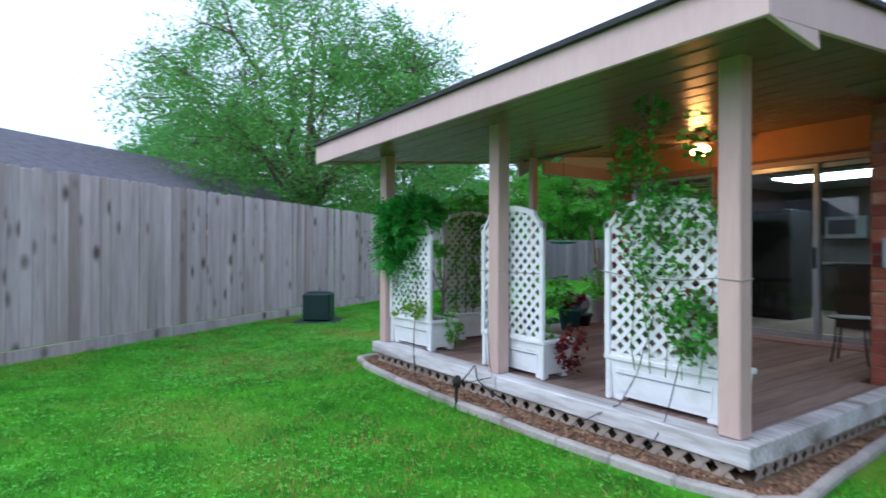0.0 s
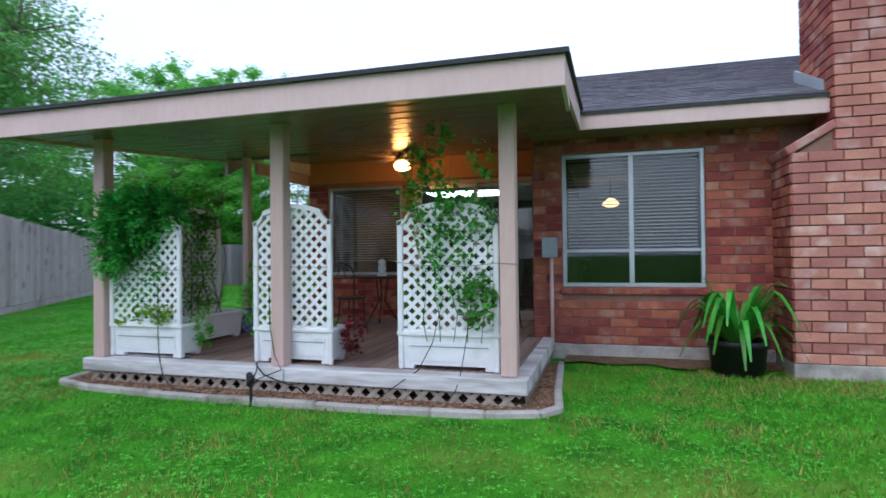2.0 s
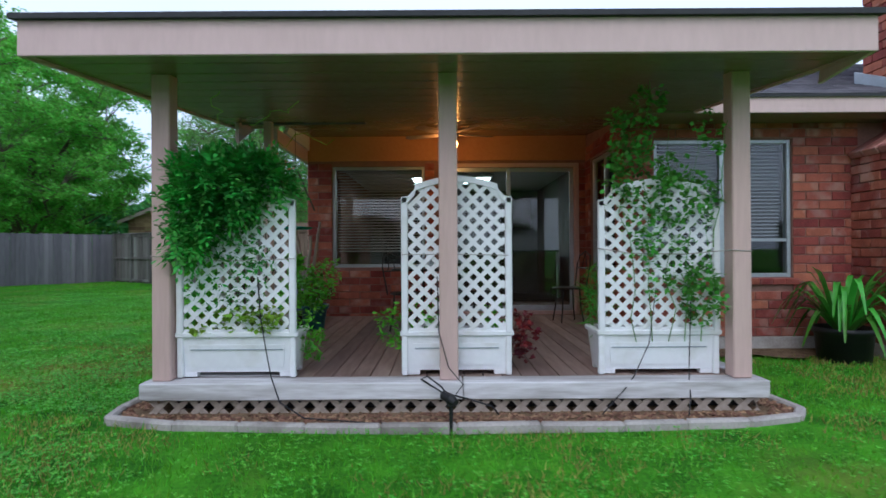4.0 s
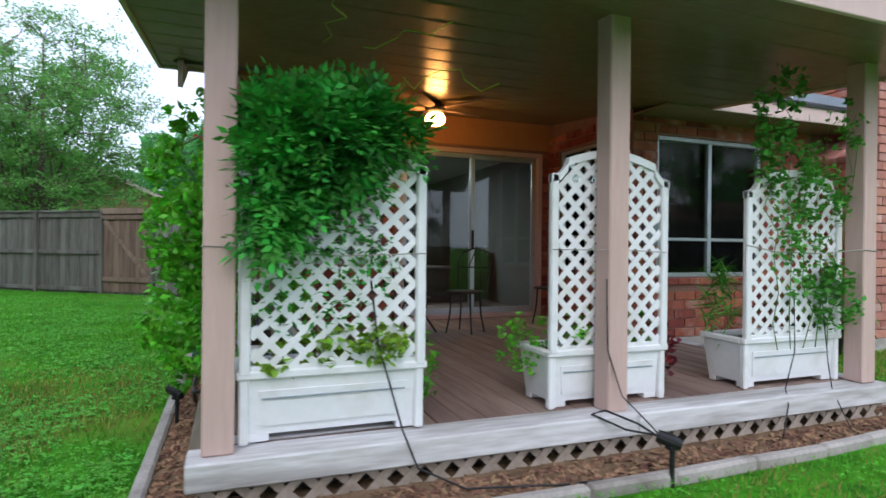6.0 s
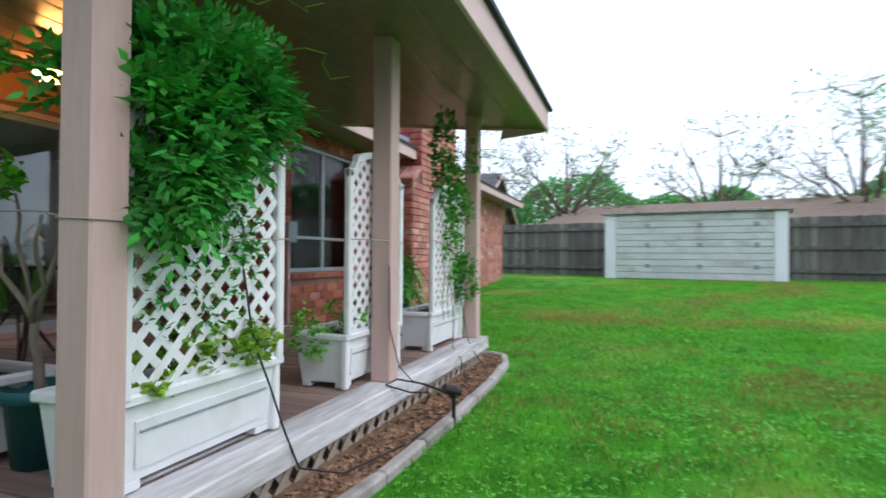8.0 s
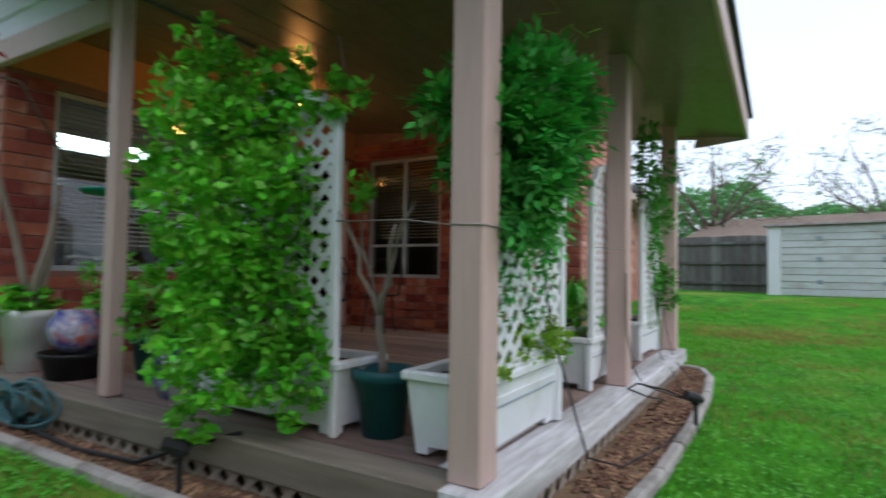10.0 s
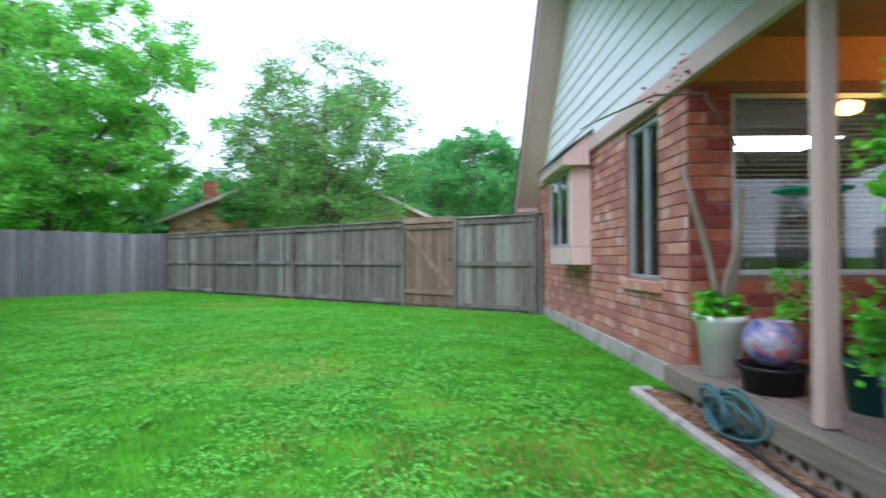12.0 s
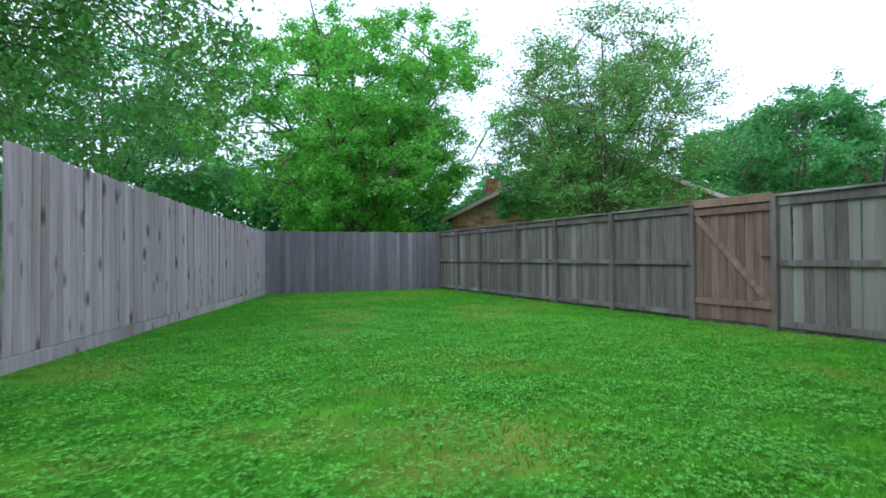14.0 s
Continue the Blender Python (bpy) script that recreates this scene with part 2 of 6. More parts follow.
SHED_PAINT = material("shed_paint", (0.62, 0.64, 0.64), 0.6, (0.52, 0.53, 0.53), scale=1.2, grain=14, bump=0.1, stain=(0.42, 0.4, 0.37), stain_scale=1.6)
LEAF_VINE = leaf_material("vine_leaf", (0.22, 0.68, 0.045), (0.05, 0.24, 0.016), 0.32, 0.3)
LEAF_DARK = leaf_material("jasmine_leaf", (0.09, 0.44, 0.055), (0.03, 0.18, 0.028), 0.5, 0.2)
LEAF_TRAIL = leaf_material("trailing_leaf", (0.12, 0.4, 0.05), (0.06, 0.22, 0.03), 0.5, 0.3)
LEAF_LIME = leaf_material("lime_leaf", (0.3, 0.48, 0.04), (0.15, 0.33, 0.03), 0.5)
LEAF_RED = leaf_material("red_leaf", (0.2, 0.02, 0.03), (0.09, 0.012, 0.02), 0.5)
LEAF_STRAP = leaf_material("strap_leaf", (0.1, 0.36, 0.04), (0.05, 0.23, 0.02), 0.35, 0.2)
LEAF_TREE = leaf_material("tree_leaf", (0.26, 0.66, 0.1), (0.13, 0.42, 0.055), 0.6, 0.5)
LEAF_WILLOW = leaf_material("willow_leaf", (0.2, 0.46, 0.1), (0.11, 0.3, 0.06), 0.6, 0.5)
LEAF_ROUND = leaf_material("thin_leaf", (0.22, 0.48, 0.11), (0.13, 0.33, 0.075), 0.6, 0.4)
LEAF_FAR = leaf_material("far_leaf", (0.16, 0.46, 0.13), (0.09, 0.31, 0.09), 0.7, 0.45)
LAMP_GLASS = glow_material("lamp_glass", (1.0, 0.42, 0.1), 42.0)
ROOM_LAMP = glow_material("room_lamp_glass", (1.0, 0.6, 0.22), 4.0)
TUBE_GLASS = glow_material("tube_glass", (0.85, 1.0, 0.92), 12.0)
GLASS = glass_material("window_glass")
TEAL_BIRD = material("teal_paint", (0.0, 0.3, 0.22), 0.5, bump=0.02)


# ---- mesh tools ----
class Shape:
    """Collects faces for one mesh."""

    def __init__(self):
        self.v, self.f = [], []

    def add(self, verts, faces, m=None):
        k = len(self.v)
        self.v += [tuple(m @ Vector(p)) if m else tuple(p) for p in verts]
        self.f += [tuple(i + k for i in f) for f in faces]
        return self

    def box(self, x0, y0, z0, x1, y1, z1, c=0.004, m=None):
        """A box with chamfered edges."""
        c = min(c, (x1 - x0) * 0.3, (y1 - y0) * 0.3, (z1 - z0) * 0.3)
        lo, hi = (x0, y0, z0), (x1, y1, z1)
        verts, idx = [], {}
        for a in range(3):
            for s in itertools.product((0, 1), repeat=3):
                p = [(hi[i] if s[i] else lo[i]) if i == a else ((hi[i] - c) if s[i] else (lo[i] + c)) for i in range(3)]
                idx[a, s] = len(verts)
                verts.append(p)
        faces = []
        for a in range(3):
            b, d = (a + 1) % 3, (a + 2) % 3
            for sa in (0, 1):
                loop = []
                for sb, sd in ((0, 0), (1, 0), (1, 1), (0, 1)):
                    s = [0, 0, 0]
                    s[a], s[b], s[d] = sa, sb, sd
                    loop.append(idx[a, tuple(s)])
                faces.append(loop if sa else loop[::-1])
        for a in range(3):
            b, d = (a + 1) % 3, (a + 2) % 3
            for sb in (0, 1):
                for sd in (0, 1):
                    s0, s1 = [0, 0, 0], [0, 0, 0]
                    s0[b] = s1[b] = sb
                    s0[d] = s1[d] = sd
                    s1[a] = 1
                    s0, s1 = tuple(s0), tuple(s1)
                    q = [idx[b, s0], idx[b, s1], idx[d, s1], idx[d, s0]]
                    faces.append(q if (sb == sd) else q[::-1])
        for s in itertools.product((0, 1), repeat=3):
            t = [idx[0, s], idx[1, s], idx[2, s]]
            faces.append(t if sum(s) % 2 else t[::-1])
        return self.add(verts, faces, m)

    def prism(self, outline, axis, lo, hi):
        """A closed outline of (u, v), swept along axis 0, 1 or 2 from lo to hi."""
        n = len(outline)

        def put(u, v, w):
            p = [u, v]
            p.insert(axis, w)
            return p
        verts = [put(u, v, lo) for u, v in outline] + [put(u, v, hi) for u, v in outline]
        faces = [tuple(range(n))[::-1], tuple(range(n, 2 * n))]
        faces += [(i, (i + 1) % n, (i + 1) % n + n, i + n) for i in range(n)]
        return self.add(verts, faces)

    def tube(self, points, radii, sides=8, closed=False):
        pts = [Vector(p) for p in points]
        if not isinstance(radii, (list, tuple)):
            radii = [radii] * len(pts)
        verts, faces = [], []
        ref = Vector((0, 0, 1))
        for i, p in enumerate(pts):
            d = (pts[min(i + 1, len(pts) - 1)] - pts[max(i - 1, 0)])
            d = d.normalized() if d.length > 1e-9 else Vector((0, 0, 1))
            r = ref if abs(d.dot(ref)) < 0.95 else Vector((1, 0, 0))
            a = d.cross(r).normalized()
            b = d.cross(a)
            for k in range(sides):
                w = 2 * math.pi * k / sides
                verts.append(p + (a * math.cos(w) + b * math.sin(w)) * radii[i])
        for i in range(len(pts) - 1):
            for k in range(sides):
                k2 = (k + 1) % sides
                faces.append((i * sides + k, i * sides + k2, (i + 1) * sides + k2, (i + 1) * sides + k))
        faces.append(tuple(range(sides))[::-1])
        faces.append(tuple((len(pts) - 1) * sides + k for k in range(sides)))
        return self.add(verts, faces)

    def lathe(self, profile, centre=(0, 0, 0), sides=28):
        """A profile of (radius, z), turned about z."""
        verts = [(centre[0] + r * math.cos(2 * math.pi * k / sides), centre[1] + r * math.sin(2 * math.pi * k / sides), centre[2] + z) for r, z in profile for k in range(sides)]
        faces = []
        for i in range(len(profile) - 1):
            for k in range(sides):
                k2 = (k + 1) % sides
                faces.append((i * sides + k, i * sides + k2, (i + 1) * sides + k2, (i + 1) * sides + k))
        return self.add(verts, faces)

    def mesh(self, name, mat, smooth=False):
        me = bpy.data.meshes.new(name)
        me.from_pydata(self.v, [], self.f)
        me.materials.append(mat)
        if smooth:
            me.shade_smooth()
        me.update()
        return me


def thing(name, label, category, at=(0, 0, 0), group="", kind="", rz=0.0):
    ob = tagged(new(name), label, category, group, kind)
    ob.matrix_basis = pose(*at, 0, 0, rz)
    return ob


def part(name, shape, mat, parent, label="", smooth=False, m=None):
    ob = new(name, shape if isinstance(shape, bpy.types.Mesh) else shape.mesh(name, mat, smooth))
    ob.parent = parent
    if m is not None:
        ob.matrix_basis = m
    if label:
        ob["label"] = label
    return ob


def solid(name, shape, mat, label, category="", kind="structure", group="", smooth=False):
    return tagged(new(name, shape.mesh(name, mat, smooth)), label, category, group, kind)


def raw_mesh(name, verts, faces, mat):
    """A mesh from numpy arrays; all faces have the same number of corners."""
    me = bpy.data.meshes.new(name)
    n, k = faces.shape
    me.vertices.add(len(verts))
    me.vertices.foreach_set("co", verts.astype(np.float32).ravel())
    me.loops.add(n * k)
    me.loops.foreach_set("vertex_index", faces.astype(np.int32).ravel())
    me.polygons.add(n)
    me.polygons.foreach_set("loop_start", np.arange(0, n * k, k, dtype=np.int32))
    me.materials.append(mat)
    me.update(calc_edges=True)
    return me


def leaf_mesh(name, centres, length, width, mat, rng, droop=0.3, up=None):
    """A leaf of two folded halves at each centre, turned at random; droop pulls its tip down."""
    n = len(centres)
    d = rng.normal(size=(n, 3))
    d[:, 2] = d[:, 2] * 0.5 - droop
    d /= np.linalg.norm(d, axis=1)[:, None]
    r = rng.normal(size=(n, 3))
    if up is not None:
        r = np.cross(d, np.tile([0.0, 0.0, 1.0], (n, 1)) + r * up)
    s = r - d * (r * d).sum(1)[:, None]
    s /= np.linalg.norm(s, axis=1)[:, None] + 1e-9
    nn = np.cross(d, s)
    ln = (length * rng.uniform(0.6, 1.25, n))[:, None]
    wd = (width * rng.uniform(0.7, 1.2, n))[:, None]
    a = centres - d * ln * 0.5
    b = centres + d * ln * 0.5
    l = centres + s * wd * 0.5 + nn * wd * 0.15 - d * ln * 0.08
    q = centres - s * wd * 0.5 + nn * wd * 0.15 - d * ln * 0.08
    verts = np.stack([a, l, b, q], 1).reshape(-1, 3)
    i = np.arange(n)[:, None] * 4
    faces = np.concatenate([i + np.array([[0, 1, 2]]), i + np.array([[0, 2, 3]])], 0)
    return raw_mesh(name, verts, faces, mat)


def spray_mesh(name, origins, outs, mat, rng, leaflets=7, length=0.13, leaf=0.05, width=0.016):
    """Feathered leaves: pairs of leaflets along an arching stalk at each origin, and one at its tip."""
    n = len(origins)
    ax = outs + rng.normal(size=(n, 3)) * 0.45
    ax[:, 2] -= 0.05
    ax /= np.linalg.norm(ax, axis=1)[:, None]
    side = np.cross(ax, np.tile([0.0, 0.0, 1.0], (n, 1)) + rng.normal(size=(n, 3)) * 0.35)
    side /= np.linalg.norm(side, axis=1)[:, None] + 1e-9
    ln = (length * rng.uniform(0.7, 1.3, n))[:, None]
    cs, ds, ss = [], [], []
    for k in range(leaflets):
        t = (k // 2 + 1) / (leaflets // 2 + 1)
        sg = 0.0 if k == leaflets - 1 else (1.0 if k % 2 else -1.0)
        p = origins + ax * ln * t - np.array([0, 0, 1.0]) * (0.03 * t * t)
        d = ax * 0.6 + side * sg * 0.95
        d[:, 2] -= 0.12
        d /= np.linalg.norm(d, axis=1)[:, None]
        cs.append(p + d * leaf * 0.5)
        ds.append(d)
        ss.append(np.cross(d, np.cross(ax, side) + rng.normal(size=(n, 3)) * 0.2))
    c, d, s = np.concatenate(cs), np.concatenate(ds), np.concatenate(ss)
    s /= np.linalg.norm(s, axis=1)[:, None] + 1e-9
    lf = (leaf * rng.uniform(0.7, 1.25, len(c)))[:, None]
    verts = np.stack([c - d * lf * 0.5, c + s * width * 0.5 - d * lf * 0.1, c + d * lf * 0.5, c - s * width * 0.5 - d * lf * 0.1], 1).reshape(-1, 3)
    i = np.arange(len(c))[:, None] * 4
    return raw_mesh(name, verts, np.concatenate([i + np.array([[0, 1, 2]]), i + np.array([[0, 2, 3]])], 0), mat)



# ---- the large structure ----
rng = np.random.default_rng(7)


def rise(x):
    k = min(max((x - 8.0) / 9.0, 0.0), 1.0)
    return RISE * k * k * (3 - 2 * k)


RISE = 0.42
axis_x = [-2500, -600, -120, -60, -35] + list(np.linspace(-24, 26, 101)) + [35, 60, 120, 600, 2500]
axis_y = [-2500, -600, -120, -60, -30] + list(np.linspace(-14, 24, 77)) + [35, 60, 120, 600, 2500]
gv = np.array([(x, y, rise(x) + 0.012 * noise.noise((x * 0.7, y * 0.7, 0)) - (0.01 if -0.2 < x < 4.5 and -0.2 < y < 4 else 0)) for y in axis_y for x in axis_x])
nx = len(axis_x)
gf = np.array([(j * nx + i, j * nx + i + 1, (j + 1) * nx + i + 1, (j + 1) * nx + i) for j in range(len(axis_y) - 1) for i in range(nx - 1)])
ground = tagged(new("ground", raw_mesh("ground", gv, gf, SOIL_GREEN)), "mown green lawn with clover and worn patches", "lawn", kind="structure")
ground.data.shade_smooth()

COURSE, LENGTH = 0.104, 0.30
BRICK_MESH = {}


def brick_mesh(l, mat):
    key = (round(l, 2), mat.name)
    if key not in BRICK_MESH:
        BRICK_MESH[key] = Shape().box(0, -0.012, 0, key[0] - 0.012, 0.03, COURSE - 0.012, 0.004).mesh("brick", mat)
    return BRICK_MESH[key]


BRICK_JOBS = []


def brick_face(parent, origin, rz, width, height, holes=(), limit=300, mat=BRICK, joined=False):
    """Courses of bricks on a face: u runs along it from origin, turned by rz; holes are (u0, z0, u1, z1)."""
    BRICK_JOBS.append((parent, origin, rz, width, height, holes, limit, mat, joined))


def lay_bricks():
    for parent, origin, rz, width, height, holes, limit, mat, joined in BRICK_JOBS:
        base = pose(*origin, 0, 0, rz)
        rest, count = Shape(), 0
        for row in range(int(height / COURSE)):
            z = row * COURSE
            cuts = [0.0] + [u for h in holes if z + COURSE * 0.7 > h[1] and z + COURSE * 0.3 < h[3] for u in (h[0], h[2])] + [width]
            for u0, u1 in zip(cuts[::2], cuts[1::2]):
                u = u0
                first = LENGTH * (0.5 if row % 2 else 1.0)
                while u < u1 - 0.03:
                    l = min(first, u1 - u)
                    if u1 - u - l < 0.05:
                        l = u1 - u
                    first = LENGTH
                    m = base @ pose(u + 0.005, random.uniform(-0.002, 0.003), z + 0.006, 0, random.uniform(-0.3, 0.3), 0)
                    if not joined and count < limit:
                        part("brick", brick_mesh(l, mat), mat, parent, m=m)
                        count += 1
                    else:
                        rest.box(0, -0.012, 0, l - 0.012, 0.03, COURSE - 0.012, 0.004, m)
                    u += l
        if rest.v:
            ob = part("brick_courses", rest, mat, parent)
            ob["kind"] = "stuff"


def wall_with_hole(name, label, x0, x1, y0, y1, z0, z1, hole=None, mat=MORTAR, along="x"):
    s = Shape()

    def bx(a0, a1, c0, c1):
        if a1 - a0 < 1e-3 or c1 - c0 < 1e-3:
            return
        if along == "x":
            s.box(a0, y0, c0, a1, y1, c1, 0.002)
        else:
            s.box(x0, a0, c0, x1, a1, c1, 0.002)
    a0, a1 = (x0, x1) if along == "x" else (y0, y1)
    cuts = sorted(hole or [])
    u = a0
    for h0, b0, h1, b1 in cuts:
        bx(u, h0, z0, z1)
        bx(h0, h1, z0, b0)
        bx(h0, h1, b1, z1)
        u = h1
    bx(u, a1, z0, z1)
    return solid(name, s, mat, label, "wall")


FLOOR = 0.25
SLOPE = 0.092


def ceil_z(y):
    return 2.42 + SLOPE * (y + 0.62)


WY, BY, GX = 2.40, 4.12, 0.15      # faces of the window wall, the porch's back wall and the gable wing
WIN = (4.55, 0.86, 6.14, 2.45)
FOOT = 0.18

# window wall, with brick on its face and its corner
wall_window = wall_with_hole("wall_window", "red brick house wall with a large window", 4.2, 11.0, WY, WY + 0.2, FOOT, 2.75, [WIN])
brick_face(wall_window, (4.2, WY, FOOT), 0, 2.7, 2.55, [(WIN[0] - 4.2, WIN[1] - FOOT - 0.12, WIN[2] - 4.2, WIN[3] - FOOT)])
RWIN = (2.72, 0.9, 3.85, 2.45)
wall_return = wall_with_hole("wall_return", "red brick side wall of the porch with a window", 4.2, 4.4, WY + 0.2, BY, FOOT, 3.0, [RWIN], along="y")
brick_face(wall_return, (4.2, BY, FOOT), -90, BY - WY, 2.55, [(BY - RWIN[2], RWIN[1] - FOOT - 0.02, BY - RWIN[0], RWIN[3] - FOOT)], limit=200)
footing = Shape().box(4.19, WY - 0.03, -0.1, 11, WY + 0.2, FOOT - 0.002, 0.01)
solid("footing", footing, CONCRETE, "grey concrete house footing", "footing")

# back wall of the porch: window, brick pier, sliding door
BWIN = (0.5, 0.95, 1.85, 2.42)
DOOR = (2.06, FLOOR, 4.1, 2.46)
wall_back = wall_with_hole("wall_back", "red brick porch wall with window and sliding door", GX, 4.4, BY, BY + 0.2, FOOT, 2.5, [BWIN, DOOR])
brick_face(wall_back, (GX, BY, FOOT), 0, 4.05, 2.3, [(BWIN[0] - GX, BWIN[1] - FOOT, BWIN[2] - GX, 9), (DOOR[0] - GX - 0.06, -1, DOOR[2] - GX, 9)], 150)
# band coloured orange for the lamp light that falls on it
solid("wall_band", Shape().box(GX, BY - 0.02, 2.5, 4.2, BY + 0.15, 3.1, 0.004), WALL_LAMPLIT, "board band over the porch door, orange lamp light in its colour", "wall")

# gable wing: brick below, white lap siding above
GW1 = (4.72, 0.88, 5.62, 2.42)
wall_gable = wall_with_hole("wall_gable", "brick side wall of the house wing", GX, GX + 0.2, BY + 0.2, 11.2, FOOT, 2.62, [GW1], along="y")
brick_face(wall_gable, (GX, 11.0, FOOT), -90, 11.0 - BY, 2.42, [(11.0 - GW1[2], GW1[1] - FOOT - 0.1, 11.0 - GW1[0], 9)], 60, BRICK_PALE)
solid("footing_side", Shape().box(GX - 0.03, BY + 0.0, -0.1, GX + 0.2, 11.2, FOOT - 0.002, 0.01), CONCRETE, "grey concrete footing of the wing", "footing")
wall_far = wall_with_hole("wall_far", "brick back wall of the wing", GX, 12, 11.2, 11.4, FOOT, 2.62)
SID0, SID1 = 1.9, 11.3
PEAK_Y, PEAK_Z = 7.95, 5.25


def gable_top(y):
    return PEAK_Z - (y - PEAK_Y) * 0.97 if y > PEAK_Y else PEAK_Z - (PEAK_Y - y) * 0.5


siding = tagged(new("gable_siding"), "white painted lap siding of the gable", "siding", kind="structure")
z, lap = 2.66, 0.2
while z < PEAK_Z - 0.05:
    z1 = min(z + lap, PEAK_Z)
    ys = [y for y in np.linspace(SID0, SID1, 189) if gable_top(y) > z + 0.04]
    y0, y1 = ys[0], ys[-1]
    yb = min(y1, PEAK_Y + (PEAK_Z - z1) / 0.97) if z1 < PEAK_Z else y1
    ya = max(y0, PEAK_Y - (PEAK_Z - z1) / 0.5)
    s = Shape()
    verts = [(GX - 0.022, y0, z), (GX - 0.022, y1, z), (GX - 0.004, yb, z1 + 0.01), (GX - 0.004, ya, z1 + 0.01), (GX + 0.03, y0, z), (GX + 0.03, y1, z), (GX + 0.03, yb, z1), (GX + 0.03, ya, z1)]
    s.add(verts, [(0, 3, 2, 1), (4, 5, 6, 7), (0, 1, 5, 4), (2, 3, 7, 6), (1, 2, 6, 5), (0, 4, 7, 3)])
    part("siding_board", s, SIDING, siding)
    z += lap
# trim board under the siding, rake boards and their soffit
solid("gable_trim", Shape().box(GX - 0.06, 2.62, 2.48, GX + 0.0, SID1, 2.66, 0.006), TAUPE, "taupe painted trim board below the gable", "trim")
rake = Shape()
rk = [(PEAK_Y, PEAK_Z + 0.16), (11.75, gable_top(11.75) + 0.16), (11.75, gable_top(11.75) - 0.06), (PEAK_Y, PEAK_Z - 0.06)]
rake.prism(rk, 0, GX - 0.46, GX - 0.42)
rake.prism([(PEAK_Y, PEAK_Z + 0.02), (11.75, gable_top(11.75) + 0.02), (11.75, gable_top(11.75) - 0.02), (PEAK_Y, PEAK_Z - 0.02)], 0, GX - 0.42, GX + 0.02)
rk2 = [(PEAK_Y, PEAK_Z + 0.16), (2.5, gable_top(2.5) + 0.16), (2.5, gable_top(2.5) - 0.06), (PEAK_Y, PEAK_Z - 0.06)]
rake.prism(rk2, 0, GX - 0.46, GX - 0.42)
solid("rake_board", rake, TAUPE, "taupe rake board and soffit of the gable", "trim")
roof_gable = Shape()
roof_gable.prism([(PEAK_Y, PEAK_Z + 0.17), (11.9, gable_top(11.9) + 0.17), (11.9, gable_top(11.9) + 0.12), (PEAK_Y, PEAK_Z + 0.12)], 0, GX - 0.5, 1.2)
roof_gable.prism([(2.6, gable_top(2.6) + 0.17), (PEAK_Y, PEAK_Z + 0.17), (PEAK_Y, PEAK_Z + 0.12), (2.6, gable_top(2.6) + 0.12)], 0, GX - 0.5, 1.2)
solid("roof_gable", roof_gable, SHINGLE, "dark grey shingle roof of the wing", "roof")
solid("eave_box", Shape().box(GX - 0.42, 11.15, 2.02, GX + 0.1, 11.75, 2.24, 0.01), TAUPE, "taupe boxed eave end", "trim")

# main roof over the window wall
EAVE_Y, EAVE_Z = 1.86, 2.62
roof_main = tagged(new("roof_main"), "dark grey asphalt shingle house roof", "roof", kind="structure")
RS = 0.388
part("deck_slab", Shape().prism([(EAVE_Y - 0.05, EAVE_Z + 0.19), (7.0, EAVE_Z + 0.19 + RS * (7.05 - EAVE_Y)), (7.0, EAVE_Z + 0.1 + RS * (7.05 - EAVE_Y)), (EAVE_Y - 0.05, EAVE_Z + 0.16)], 0, 3.6, 16.4), SHINGLE_EDGE, roof_main)
part("back_slope", Shape().prism([(7.0, EAVE_Z + 0.19 + RS * (7.05 - EAVE_Y)), (12, EAVE_Z), (12, EAVE_Z - 0.05), (7.0, EAVE_Z + 0.1 + RS * (7.05 - EAVE_Y))], 0, 3.6, 16.4), SHINGLE, roof_main)
tabs = Shape()
ang = math.atan(RS)
for row in range(36):
    yy = EAVE_Y - 0.05 + row * 0.14
    x = 3.6 + random.uniform(-0.3, 0)
    while x < 13.5:
        w = random.uniform(0.18, 0.36)
        m = pose(x, yy, EAVE_Z + 0.192 + RS * (yy - EAVE_Y + 0.05) + random.uniform(0, 0.004), math.degrees(ang) - 2.5, 0, 0)
        tabs.add([(0, 0, 0), (w - 0.006, 0, 0), (w - 0.006, 0.16, 0), (0, 0.16, 0), (0, 0, 0.01), (w - 0.006, 0, 0.01), (w - 0.006, 0.16, 0.008), (0, 0.16, 0.008)], [(4, 5, 6, 7), (0, 1, 5, 4), (1, 2, 6, 5), (3, 0, 4, 7)], m)
        x += w
part("shingle_tabs", tabs, SHINGLE, roof_main)["kind"] = "stuff"
solid("fascia_house", Shape().box(4.78, EAVE_Y - 0.025, EAVE_Z, 16.4, EAVE_Y, EAVE_Z + 0.17, 0.004), TAUPE, "taupe painted fascia board of the house", "fascia")
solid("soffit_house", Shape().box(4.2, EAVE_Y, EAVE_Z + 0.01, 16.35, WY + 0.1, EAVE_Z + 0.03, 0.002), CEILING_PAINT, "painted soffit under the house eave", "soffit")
# porch roof: sloped slab with fascia round it, ceiling below
PX0, PX1, PY0 = -0.5, 4.80, -0.62


def slope_slab(x0, x1, y0, y1, dz0, dz1):
    s = Shape()
    s.prism([(y0, ceil_z(y0) + dz0), (y1, ceil_z(y1) + dz0), (y1, ceil_z(y1) + dz1), (y0, ceil_z(y0) + dz1)], 0, x0, x1)
    return s


